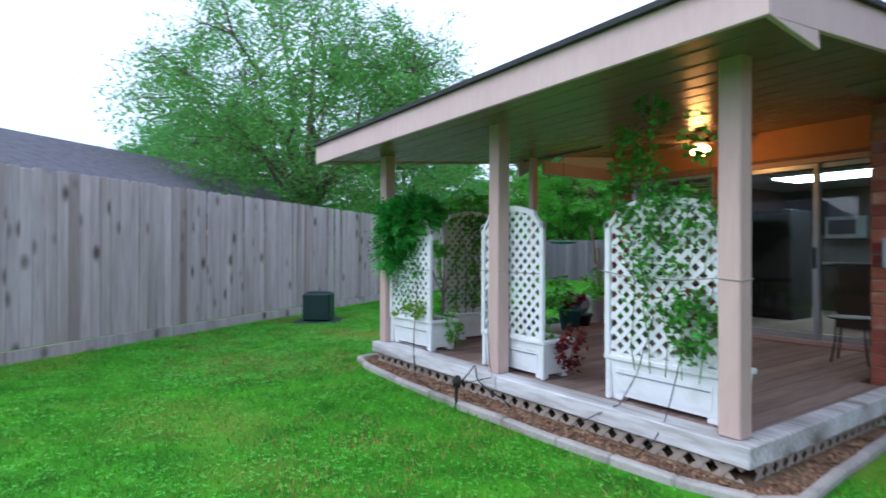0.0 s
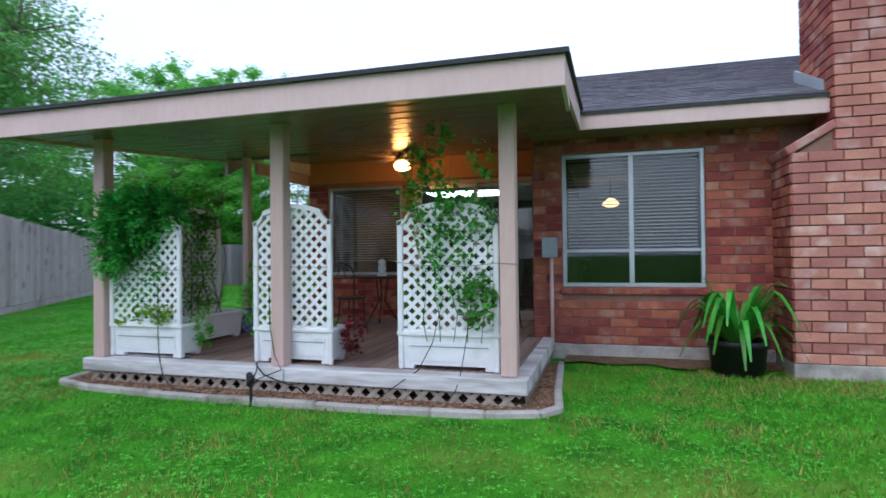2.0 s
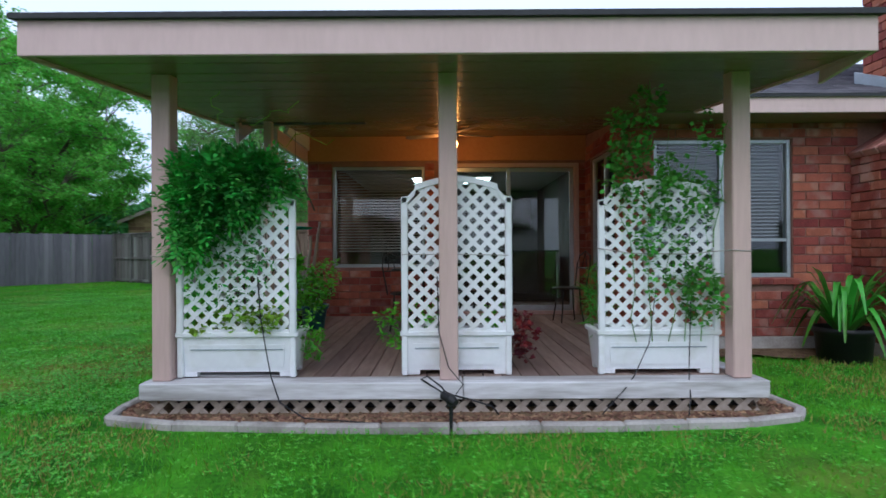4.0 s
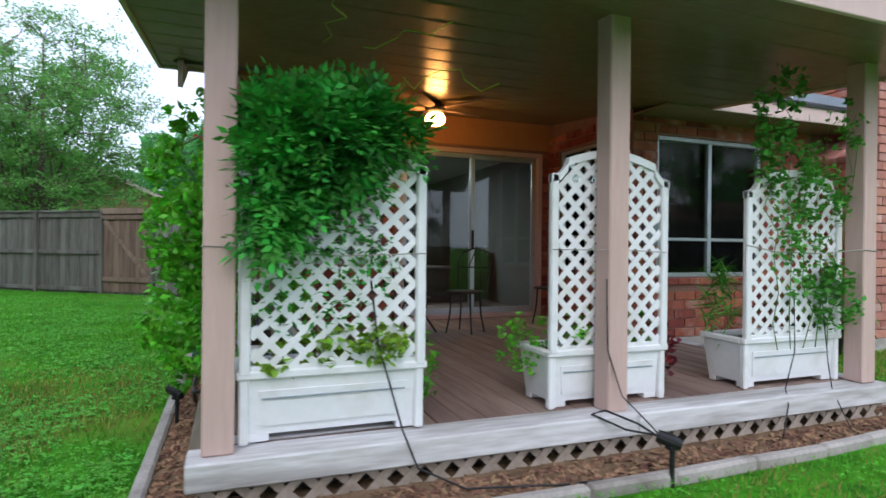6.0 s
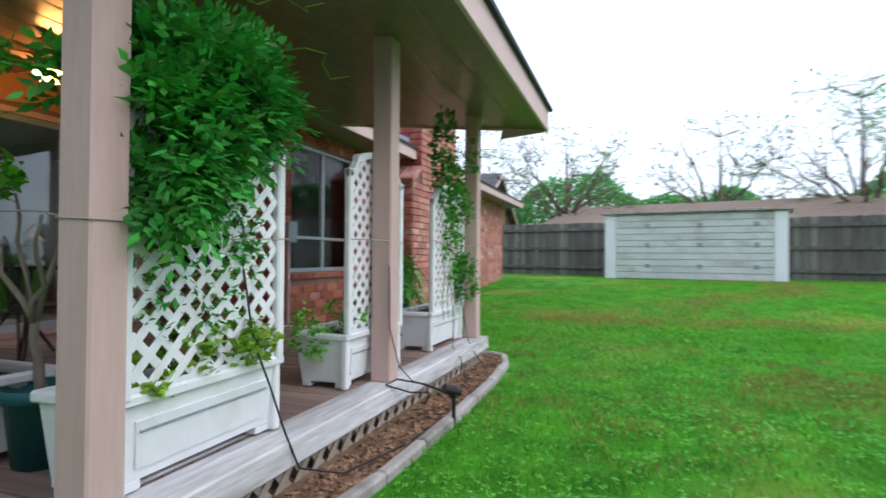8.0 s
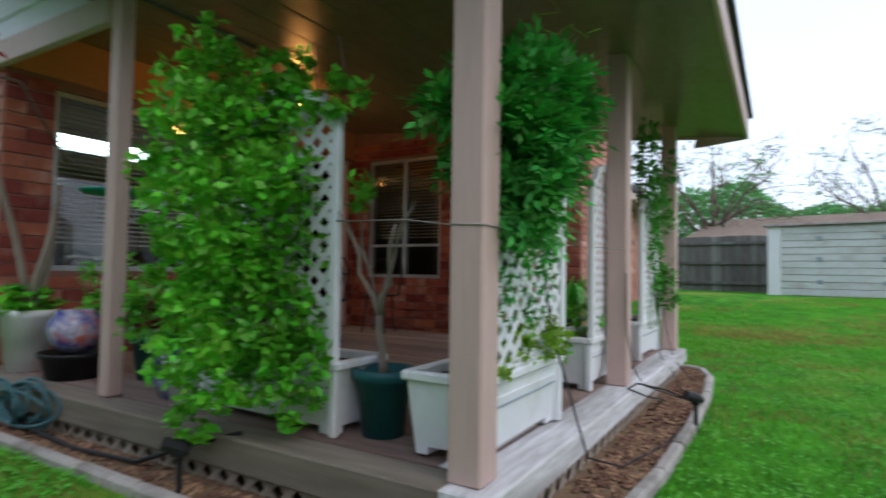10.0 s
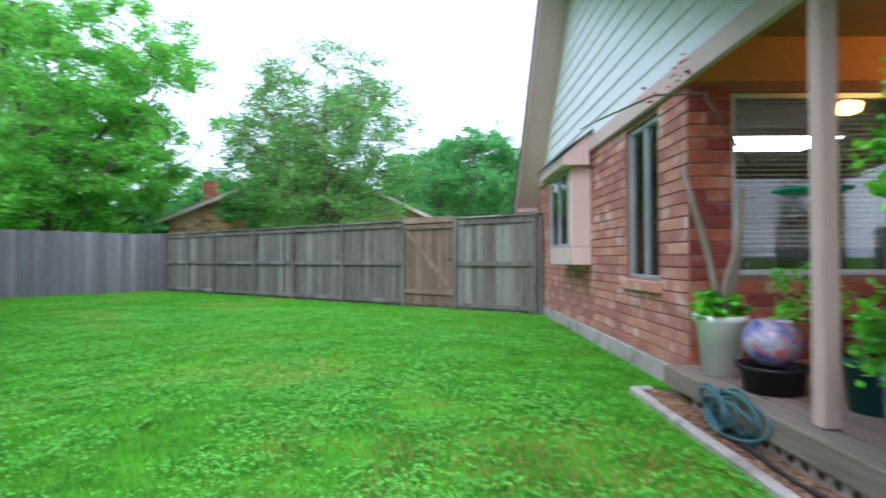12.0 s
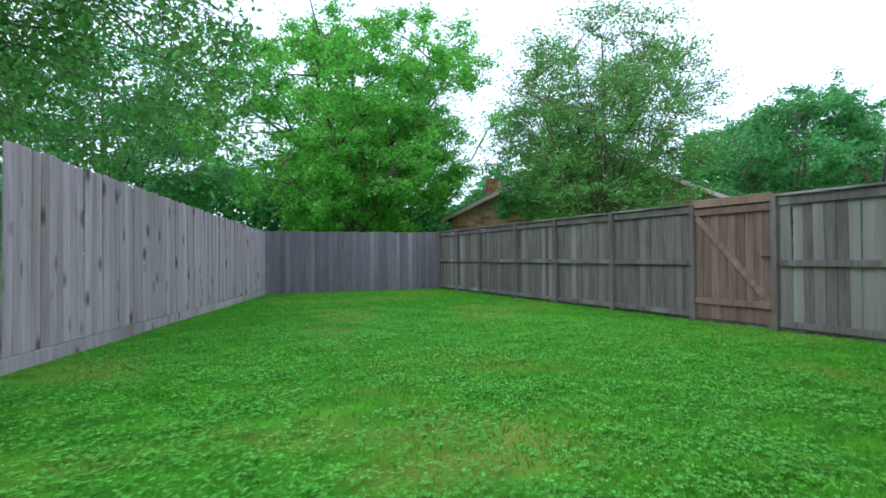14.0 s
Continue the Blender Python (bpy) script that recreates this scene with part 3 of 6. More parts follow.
ceil = slope_slab(PX0 + 0.03, PX1 - 0.03, PY0 + 0.03, 2.9, 0, 0.02)
ceil.prism([(2.9, ceil_z(2.9)), (BY, ceil_z(BY)), (BY, ceil_z(BY) + 0.02), (2.9, ceil_z(2.9) + 0.02)], 0, GX, 4.3)
for i in range(13):
    y = PY0 + 0.3 + i * 0.3
    ceil.prism([(y - 0.012, ceil_z(y) - 0.0025), (y + 0.012, ceil_z(y) - 0.0025), (y + 0.012, ceil_z(y) + 0.004), (y - 0.012, ceil_z(y) + 0.004)], 0, PX0 + 0.05 if y < 2.9 else GX, PX1 - 0.05 if y < 1.8 else 4.25)
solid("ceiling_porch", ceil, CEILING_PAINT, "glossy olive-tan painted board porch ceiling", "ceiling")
fas = Shape().box(PX0, PY0, ceil_z(PY0) - 0.02, PX1, PY0 + 0.03, ceil_z(PY0) + 0.2, 0.004)
solid("fascia_front", fas, TAUPE, "taupe painted fascia board along the porch roof", "fascia")
for nm, xx, yend in (("fascia_left", PX0, 2.9), ("fascia_right", PX1 - 0.03, EAVE_Y)):
    s = Shape().prism([(PY0 + 0.031, ceil_z(PY0) - 0.02), (yend, ceil_z(yend) - 0.02), (yend, ceil_z(yend) + 0.2), (PY0 + 0.031, ceil_z(PY0) + 0.2)], 0, xx, xx + 0.03)
    if nm == "fascia_right":
        s.prism([(PY0 + 0.031, ceil_z(PY0) - 0.021), (PY0 + 0.5, ceil_z(PY0) + 0.02), (PY0 + 0.52, ceil_z(PY0) - 0.07)], 0, xx + 0.001, xx + 0.029)
    solid(nm, s, TAUPE, "taupe painted sloping barge board of the porch roof", "fascia")
solid("fascia_back", Shape().box(PX0, 2.9, ceil_z(2.9) - 0.02, GX - 0.07, 2.93, ceil_z(2.9) + 0.2, 0.004), TAUPE, "taupe painted end board of the porch roof", "fascia")
top = slope_slab(PX0 - 0.03, PX1 + 0.03, PY0 - 0.04, 2.95, 0.2, 0.235)
top.prism([(2.95, ceil_z(2.95) + 0.2), (BY + 1, ceil_z(BY + 1) + 0.2), (BY + 1, ceil_z(BY + 1) + 0.235), (2.95, ceil_z(2.95) + 0.235)], 0, GX + 0.05, 4.83)
solid("roof_porch", top, SHINGLE_EDGE, "dark shingle edge of the low porch roof", "roof")

# chimney with a shoulder and a stack
chimney = tagged(new("chimney"), "tall red brick chimney with a sloped shoulder", "chimney", kind="structure")
CX, CY = 6.82, 1.75
part("chimney_core", Shape().prism([(CX + 0.02, -0.05), (9.0, -0.05), (9.0, 7.0), (7.22, 7.0), (7.22, 2.45), (CX + 0.02, 2.2)], 1, CY + 0.02, WY + 0.3), MORTAR, chimney)
part("chimney_base", Shape().box(CX - 0.01, CY - 0.02, -0.1, 9.02, WY + 0.1, FOOT - 0.03, 0.008), CONCRETE, chimney, "grey concrete chimney footing")
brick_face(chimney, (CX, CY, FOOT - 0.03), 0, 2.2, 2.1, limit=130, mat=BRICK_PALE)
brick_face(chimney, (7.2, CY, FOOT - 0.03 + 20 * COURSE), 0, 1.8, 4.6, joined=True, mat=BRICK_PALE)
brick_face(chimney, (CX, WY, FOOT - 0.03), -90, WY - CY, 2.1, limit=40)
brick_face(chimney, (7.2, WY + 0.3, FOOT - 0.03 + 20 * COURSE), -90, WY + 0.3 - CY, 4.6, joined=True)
for i in range(3):
    part("shoulder_brick", Shape().box(0, -0.012 + i * 0.222, 0, 0.5, 0.2 + i * 0.222, 0.085, 0.012), BRICK_PALE, chimney, m=pose(CX - 0.02, CY - 0.01, 2.2, 0, -31, 0))
part("flashing", Shape().prism([(EAVE_Y + 0.1, EAVE_Z + 0.21), (2.8, EAVE_Z + 0.58), (2.8, EAVE_Z + 0.72), (EAVE_Y + 0.1, EAVE_Z + 0.36)], 0, 7.16, 7.19), ALUMINIUM, chimney, "grey metal flashing")

# right part of the house, seen past the chimney
wing_right = tagged(new("wing_right"), "brick house wing under a dark shingle roof", "house", kind="structure")
part("wall", Shape().box(11.0, WY, -0.05, 15.9, WY + 0.2, 2.65, 0.004), BRICK_PALE, wing_right)
part("wall", Shape().box(15.7, WY + 0.2, -0.05, 15.9, 11, 2.65, 0.004), BRICK_PALE, wing_right)
wr = part("window", Shape().box(11.5, WY - 0.03, 0.62, 12.75, WY + 0.01, 2.32, 0.01), ALUMINIUM, wing_right)
part("pane", Shape().box(11.56, WY - 0.045, 0.68, 12.69, WY - 0.031, 1.3, 0.002), BLACK, wr)
part("blind", Shape().box(11.56, WY - 0.045, 1.34, 12.69, WY - 0.031, 2.26, 0.002), BLIND, wr, "lowered pale window blind")
part("sill", Shape().box(11.42, WY - 0.09, 0.5, 12.83, WY - 0.013, 0.615, 0.01), BRICK_PALE, wing_right)
part("footing", Shape().box(11.0, WY - 0.03, -0.1, 15.93, WY - 0.001, FOOT - 0.002, 0.01), CONCRETE, wing_right)
brick_face(wing_right, (11.0, WY, FOOT), 0, 4.9, 2.4, [(0.5, 0.44, 1.75, 2.14)], joined=True, mat=BRICK_PALE)

# rooms behind the glass
room = Shape()
room.box(GX + 0.2, 9.5, 0.2, 11, 9.7, 3.0)
room.box(10.8, BY, 0.2, 11.0, 9.5, 3.0)
# added divider: keeps the kitchen light out of the window room
room.box(4.4, BY + 0.2, 0.2, 4.5, 9.5, 2.62)
solid("wall_room", room, ROOM_DIM, "room walls, dimness in their colour, one added to block kitchen light", "wall")
solid("floor_room", Shape().box(GX + 0.2, WY + 0.2, 0.15, 11, 9.5, 0.24), DECK_WOOD, "dark floor inside the house", "floor")
solid("ceiling_room", Shape().box(GX + 0.2, BY + 0.2, 2.62, 10.8, 9.5, 2.66), ROOM_WHITE, "room ceiling inside the house", "ceiling")
solid("ceiling_room_2", Shape().box(4.4, WY + 0.2, 2.62, 10.8, BY + 0.2, 2.66), ROOM_DIM, "room ceiling behind the large window, dimness in its colour", "ceiling")
light_box = thing("ceiling_light", "long white fluorescent kitchen ceiling light, lit", "ceiling light")
part("frame", Shape().box(1.5, 6.35, 2.55, 3.05, 7.25, 2.615, 0.01), WHITE, light_box)
part("diffuser", Shape().box(1.55, 6.4, 2.53, 3.0, 7.2, 2.549, 0.004), TUBE_GLASS, light_box)
for x0 in (1.2, 1.9, 2.6, 3.3, 4.0):
    cab = thing("kitchen_cabinet", "dark stained wooden kitchen base cabinet", "cabinet", group="kitchen cabinets")
    part("body", Shape().box(x0, 8.9, 0.24, x0 + 0.69, 9.49, 1.12, 0.004), CABINET, cab)
    dr = part("door", Shape().box(x0 + 0.03, 8.88, 0.34, x0 + 0.66, 8.899, 1.06, 0.006), CABINET, cab)
    part("handle", Shape().tube([(x0 + 0.58, 8.87, 0.9), (x0 + 0.58, 8.85, 0.92), (x0 + 0.58, 8.85, 1.0), (x0 + 0.58, 8.87, 1.02)], 0.006, 6), ALUMINIUM, dr)
for x0 in (0.5, 2.02, 2.75, 3.5):
    cab = thing("wall_cabinet", "dark stained wooden kitchen wall cabinet", "cabinet", group="wall cabinets")
    part("body", Shape().box(x0, 9.12, 1.7, x0 + 0.69, 9.49, 2.4, 0.004), CABINET, cab)
    part("door", Shape().box(x0 + 0.03, 9.1, 1.73, x0 + 0.66, 9.119, 2.37, 0.006), CABINET, cab)
isl = thing("kitchen_island", "dark wooden kitchen island counter", "kitchen island")
part("body", Shape().box(2.5, 6.3, 0.24, 4.2, 6.9, 1.15, 0.006), CABINET, isl)
part("counter", Shape().box(2.45, 6.25, 1.151, 4.25, 6.95, 1.19, 0.006), BLACK, isl)
fridge = thing("refrigerator", "tall black refrigerator in the kitchen", "refrigerator")
part("body", Shape().box(1.0, 6.6, 0.24, 1.75, 7.3, 2.05, 0.01), BLACK, fridge)
part("door", Shape().box(1.0, 6.55, 0.3, 1.75, 6.599, 1.98, 0.01), BLACK, fridge)
solid("worktop", Shape().box(1.2, 8.86, 1.121, 4.7, 9.49, 1.16, 0.006), CONCRETE, "pale speckled kitchen worktop on the cabinets", "worktop", kind="")
oven = thing("microwave", "stainless steel microwave between the wall cabinets", "microwave")
part("body", Shape().box(1.26, 9.1, 1.62, 1.96, 9.49, 2.04, 0.006), ALUMINIUM, oven)
part("door", Shape().box(1.32, 9.085, 1.7, 1.78, 9.099, 1.97, 0.004), BLACK, oven)

stove = thing("cooking_range", "stainless steel cooking range between the cabinets", "stove")
part("body", Shape().box(1.9, 8.84, 0.24, 2.58, 8.859, 1.11, 0.006), ALUMINIUM, stove)
part("oven_door", Shape().box(1.96, 8.82, 0.45, 2.52, 8.839, 0.9, 0.006), BLACK, stove)
part("handle", Shape().tube([(1.98, 8.79, 0.96), (2.5, 8.79, 0.96)], 0.012, 8), ALUMINIUM, stove, smooth=True)

# the left fence: grey upright boards on a kick board
FA, FD = Vector((2.0, -9.72, 0)), Vector((-12.85, 18.36, 0)).normalized()
FB = Vector((-14.85, 14.36, 0))
ftotal = (FB - FA).length
fence_left = tagged(new("fence_left"), "weathered grey wooden board fence on a kick board", "fence", kind="structure")
fmat = Matrix.Translation(FA) @ Matrix.Rotation(math.atan2(FD.y, FD.x), 4, "Z")
board_meshes = {}


def fence_height(u):
    """Tall along the house, lower towards the yard end."""
    return 2.34 - 0.44 * min(max((u - 17.4) / 12.0, 0.0), 1.0)


for k in range(24):
    w = 0.148
    h = 1.9 + 0.02 * k - 0.17
    board_meshes[k] = (Shape().prism([(0.003, 0), (w - 0.003, 0), (w - 0.003, h - 0.035), (w - 0.03, h), (0.03, h), (0.003, h - 0.035)], 1, -0.018, 0.0).mesh("board", FENCE_GREY))
i, u = 0, 0.0
while u < ftotal - 0.1:
    m = fmat @ pose(u, random.uniform(-0.006, 0.006), 0.17, random.uniform(-0.6, 0.6), random.uniform(-0.35, 0.35), random.uniform(-1, 1))
    part("board", board_meshes[min(23, max(0, round((fence_height(u) - 1.9) / 0.02) + random.choice((-1, 0, 0, 0)) ))], FENCE_GREY, fence_left, m=m)
    u += 0.1495
u = 0.0
while u < ftotal:
    part("kick_board", Shape().box(0, -0.022, 0.0, 2.43, 0.012, 0.165, 0.004), FENCE_GREY, fence_left, m=fmat @ pose(u, 0, random.uniform(-0.02, 0.0), 0, random.uniform(-0.3, 0.3), 0))
    u += 2.44
rails = Shape()
for h in (0.5, 1.6):
    rails.box(0, 0.012, h, ftotal, 0.05, h + 0.09, 0.004)
part("rail", rails, FENCE_GREY, fence_left, m=fmat)

# the end fence, boards outward
FC = Vector((-11.41, 19.09, 0))


def plank_fence(name, a, b, height, mat, label, gap=0.15):
    ob = tagged(new(name), label, "fence", kind="structure")
    d = b - a
    fm = Matrix.Translation(a) @ Matrix.Rotation(math.atan2(d.y, d.x), 4, "Z")
    me = Shape().box(0.002, -0.018, 0, gap - 0.003, 0, height, 0.003).mesh("board", mat)
    u = 0.0
    while u < d.length - 0.05:
        part("board", me, mat, ob, m=fm @ pose(u, random.uniform(-0.005, 0.005), random.uniform(-0.015, 0.015), random.uniform(-0.5, 0.5), random.uniform(-0.3, 0.3), 0))
        u += gap
    return ob, fm, d.length


plank_fence("fence_end", FB, FC, 1.93, FENCE_END, "dark grey weathered wooden fence at the yard end")
# the rail fence with its gate
FG = Vector((0.1, 10.45, 0))
rail_fence, rm, rl = plank_fence("fence_rail", FC, FG, 1.92, FENCE_DARK, "weathered board fence with posts and rails showing")
GATE0, GATE1 = rl - 3.45, rl - 2.05
u = 0.0
posts = [0.05, 1.5, 3.1, 5.17, 6.95, 8.9, GATE0 - 0.02, GATE1 + 0.04, rl - 0.12]
for u in posts:
    part("post", Shape().box(u - 0.045, -0.115, -0.02, u + 0.045, -0.025, 1.93, 0.006), FENCE_DARK, rail_fence, m=rm)
for u0, u1 in zip(posts[:-1], posts[1:]):
    if abs(u0 - (GATE0 - 0.02)) < 0.01:
        continue
    for h in (0.06, 0.93):
        part("rail", Shape().box(u0 + 0.05, -0.07, h, u1 - 0.05, -0.025, h + 0.09, 0.005), FENCE_DARK, rail_fence, m=rm)
part("cap_board", Shape().box(0, -0.1, 1.93, GATE0 - 0.03, 0.03, 1.965, 0.004).box(GATE1 + 0.03, -0.1, 1.93, rl, 0.03, 1.965, 0.004), FENCE_DARK, rail_fence, m=rm)
for u0, u1 in zip(posts[:-1], posts[1:]):
    if abs(u0 - (GATE0 - 0.02)) > 0.01:
        part("top_rail", Shape().box(u0 + 0.05, -0.06, 1.8, u1 - 0.05, -0.024, 1.925, 0.005), FENCE_DARK, rail_fence, m=rm)
gate = tagged(new("wooden_gate"), "brown wooden garden gate with a diagonal brace, closed", "gate")
gate.matrix_basis = rm
gw = GATE1 - GATE0
for k in range(9):
    part("gate_board", Shape().box(GATE0 + k * gw / 9 + 0.004, -0.05, 0.06, GATE0 + (k + 1) * gw / 9 - 0.003, -0.028, 1.9 + random.uniform(-0.01, 0.01), 0.004), GATE_WOOD, gate)
for h in (0.3, 1.74):
    part("cross_rail", Shape().box(GATE0 + 0.02, -0.09, h, GATE1 - 0.02, -0.051, h + 0.1, 0.005), GATE_WOOD, gate)
part("top_board", Shape().box(GATE0 - 0.02, -0.095, 1.87, GATE1 + 0.02, -0.052, 2.0, 0.005), GATE_WOOD, gate)
bl = math.hypot(gw - 0.1, 1.34)
part("brace", Shape().box(0, -0.085, -0.05, bl, -0.0515, 0.05, 0.005), GATE_WOOD, gate, m=pose(GATE0 + 0.06, 0, 1.72, 0, math.degrees(math.atan2(1.34, gw - 0.1)), 0))
part("latch", Shape().box(GATE1 - 0.16, -0.11, 1.05, GATE1 + 0.02, -0.091, 1.08, 0.004), IRON, gate)

# porch deck
deck = tagged(new("porch_deck"), "raised wooden porch deck of weathered planks", "deck", kind="structure")
# no real framing: a black backing block, under-deck shade put into its colour
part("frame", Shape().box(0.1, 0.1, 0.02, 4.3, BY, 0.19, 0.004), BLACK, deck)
x = 0.14
plank = Shape().box(0.002, 0, 0, 0.138, BY - 0.16, 0.036, 0.004).mesh("plank", DECK_WOOD)
short = Shape().box(0.002, 0, 0, 0.138, WY - 0.2, 0.036, 0.004).mesh("plank", DECK_WOOD)
while x < 4.3:
    part("plank", plank if x < 4.05 else short, DECK_WOOD, deck, m=pose(x, 0.14, 0.212 + random.uniform(-0.002, 0.001), 0, 0, 0))
    x += 0.142
part("front_beam", Shape().box(-0.06, -0.07, 0.126, 2.25, 0.135, 0.25, 0.008), BEAM_WOOD, deck, "sun-bleached front beam")
part("front_beam", Shape().box(2.255, -0.068, 0.123, 4.44, 0.137, 0.248, 0.008), BEAM_WOOD, deck, "sun-bleached front beam")
part("side_beam", Shape().box(-0.06, 0.137, 0.1, 0.13, BY, 0.246, 0.008), BEAM_OLD, deck, "old brown side beam")
part("side_beam", Shape().box(4.3, 0.139, 0.115, 4.44, WY - 0.02, 0.249, 0.008), BEAM_WOOD, deck)
part("toe_rail", Shape().box(0.12, 0.145, 0.249, 1.0, 0.235, 0.262, 0.004), BEAM_WOOD, deck)


def lattice(length, height, pitch, w, t, top=None):
    """Crossed diagonal strips, clipped to a rectangle in x and z, or to a top(x); y is the thickness."""
    s = Shape()
    for side, y in ((1, 0.0), (-1, t)):
        u = -height
        while u < length:
            keep = []
            for k in range(121):
                z = height * k / 120
                x = u + z if side == 1 else u + height - z
                if 0 <= x <= length and (top is None or z <= top(x)):
                    keep.append((x, z))
            if len(keep) > 4:
                (ax, az), (bx, bz) = keep[0], keep[-1]
                ln = math.hypot(bx - ax, bz - az)
                m = Matrix.Translation((ax, y, az)) @ Matrix.Rotation(-math.atan2(bz - az, bx - ax), 4, "Y")
                s.box(0, 0, -w / 2, ln, t, w / 2, 0.001, m)
            u += pitch
    return s


part("skirt_lattice", lattice(4.4, 0.13, 0.145, 0.042, 0.008), LATTICE_WOOD, deck, "brown wooden lattice skirt", m=pose(-0.02, -0.03, 0.0))
part("skirt_lattice", lattice(3.6, 0.11, 0.115, 0.032, 0.006), LATTICE_WOOD, deck, "brown wooden lattice skirt", m=pose(-0.03, 3.7, 0.0, 0, 0, -90))
part("skirt_lattice", lattice(2.2, 0.13, 0.125, 0.034, 0.006), LATTICE_WOOD, deck, "brown wooden lattice skirt", m=pose(4.41, 0.05, 0.0, 0, 0, 90))

# porch posts
post = thing("porch_post", "square taupe painted wooden porch post", "post", group="porch posts", kind="structure")
part("shaft", Shape().box(0, 0, 0, 0.135, 0.135, 2.3, 0.008), POST_PAINT, post)
for px, py in ((0.0, 0.0), (2.085, -0.012), (4.215, 0.0)):
    copy_thing(post, pose(px, py, FLOOR + 0.001, 0, 0, 0)) if (px, py) != (0.0, 0.0) else None
post.matrix_basis = pose(0, 0, FLOOR + 0.001)
slim = thing("porch_post", "slim square taupe painted wooden porch post", "post", (0.05, 2.4, FLOOR + 0.001), group="porch posts", kind="structure")
part("shaft", Shape().box(0, 0, 0, 0.092, 0.092, 2.44, 0.006), POST_PAINT, slim)

# planting bed: mulch and a kerb of concrete edging
KERB = [(-0.12, 4.22), (-0.27, 4.2), (-0.27, 2.0), (-0.27, 0.1), (-0.22, -0.16), (0.3, -0.3), (1.2, -0.37), (2.2, -0.39), (3.3, -0.37), (4.15, -0.31), (4.55, -0.2), (4.68, -0.02), (4.62, 0.6), (4.55, 1.9)]
mul = Shape()
mul.add([(x, y, 0.022) for x, y in KERB] + [(4.3, 1.9, 0.022), (4.3, 0.2, 0.03), (0.1, 0.2, 0.03), (0.1, 4.2, 0.022)], [tuple(range(len(KERB) + 4))])
solid("planting_bed", mul, MULCH, "brown bark mulch bed round the porch", "mulch bed")
edging = tagged(new("edging"), "low curved concrete lawn edging", "edging", kind="structure")
for (xa, ya), (xb, yb) in zip(KERB[:-1], KERB[1:]):
    d = math.hypot(xb - xa, yb - ya)
    k = max(1, round(d / 0.45))
    for j in range(k):
        m = pose(xa + (xb - xa) * j / k, ya + (yb - ya) * j / k, -0.02, 0, random.uniform(-0.6, 0.6), math.degrees(math.atan2(yb - ya, xb - xa)))
        part("edging_stone", Shape().box(-0.004, -0.035, 0, d / k - 0.002, 0.035, 0.075 + random.uniform(-0.005, 0.005), 0.015), CONCRETE, edging, m=m)


strip = Shape()
edge = [(4.58 + k * 0.19, 1.98 + 0.09 * math.sin(k * 1.7) + 0.06 * math.sin(k * 0.6)) for k in range(13)]
strip.add([(x, y, 0.03) for x, y in edge] + [(6.86, WY - 0.031, 0.045), (4.58, WY - 0.031, 0.045)], [tuple(range(15))])
solid("soil_strip", strip, MULCH, "bare brown soil strip along the house footing", "soil")


def in_bed(x, y):
    inside = False
    poly = KERB + [(4.45, 1.9), (4.45, -0.07), (-0.06, -0.07), (-0.06, 4.2)]
    for (x0, y0), (x1, y1) in zip(poly, poly[1:] + poly[:1]):
        if (y0 > y) != (y1 > y) and x < (x1 - x0) * (y - y0) / (y1 - y0) + x0:
            inside = not inside
    return inside


chips = Shape()
placed = 0
while placed < 2600:
    x, y = random.uniform(-0.3, 4.7), random.uniform(-0.4, 4.2)
    if in_bed(x, y):
        placed += 1
        m = pose(x, y, 0.026, random.uniform(-30, 30), random.uniform(-30, 30), random.uniform(0, 360))
        l, w = random.uniform(0.012, 0.035), random.uniform(0.006, 0.016)
        chips.add([(-l, -w, 0), (l, -w * 0.7, 0.002), (l * 0.9, w, 0), (-l * 0.8, w * 0.8, 0.003), (0, 0, 0.012)], [(0, 1, 4), (1, 2, 4), (2, 3, 4), (3, 0, 4), (3, 2, 1, 0)], m)
solid("bark_mulch", chips, CHIP, "loose brown bark chips on the bed", "mulch", kind="stuff")


# ---- windows and the sliding door ----
def window_unit(name, label, w, h, m, mid=True, low=0.27, blinds=True, drop=0.72):
    """A sliding window in the plane y = 0, looking out along -y, its sill at z = 0."""
    ob = tagged(new(name), label, "window", kind="structure")
    ob.matrix_basis = m
    f = 0.045
    fr = Shape().box(0, 0, 0, f, 0.09, h).box(w - f, 0, 0, w, 0.09, h).box(f, 0, 0, w - f, 0.09, f).box(f, 0, h - f, w - f, 0.09, h)
    if mid:
        fr.box(w / 2 - 0.028, 0.004, f, w / 2 + 0.028, 0.07, h - f)
    if low:
        fr.box(f, 0.008, h * low - 0.018, w - f, 0.06, h * low + 0.018)
    part("window_frame", fr, ALUMINIUM, ob)
    for a, b in (((f, w / 2 - 0.028), (w / 2 + 0.028, w - f)) if mid else ((f, w - f),)):
        p = part("pane", Shape().box(a, 0.03, f, b, 0.036, h - f, 0.001), GLASS, ob)
        p.visible_shadow = False
    if blinds:
        z = h - f - 0.02
        slat = Shape().add([(f + 0.02, 0.11, 0), (w - f - 0.02, 0.11, 0), (w - f - 0.02, 0.136, 0.014), (f + 0.02, 0.136, 0.014), (f + 0.02, 0.11, 0.003), (w - f - 0.02, 0.11, 0.003), (w - f - 0.02, 0.136, 0.017), (f + 0.02, 0.136, 0.017)], [(3, 2, 1, 0), (4, 5, 6, 7), (0, 1, 5, 4), (2, 3, 7, 6)]).mesh("blind_slat", BLIND)
        while z > h * (1 - drop):
            part("blind_slat", slat, BLIND, ob, m=pose(0, 0, z))
            z -= 0.042
    return ob


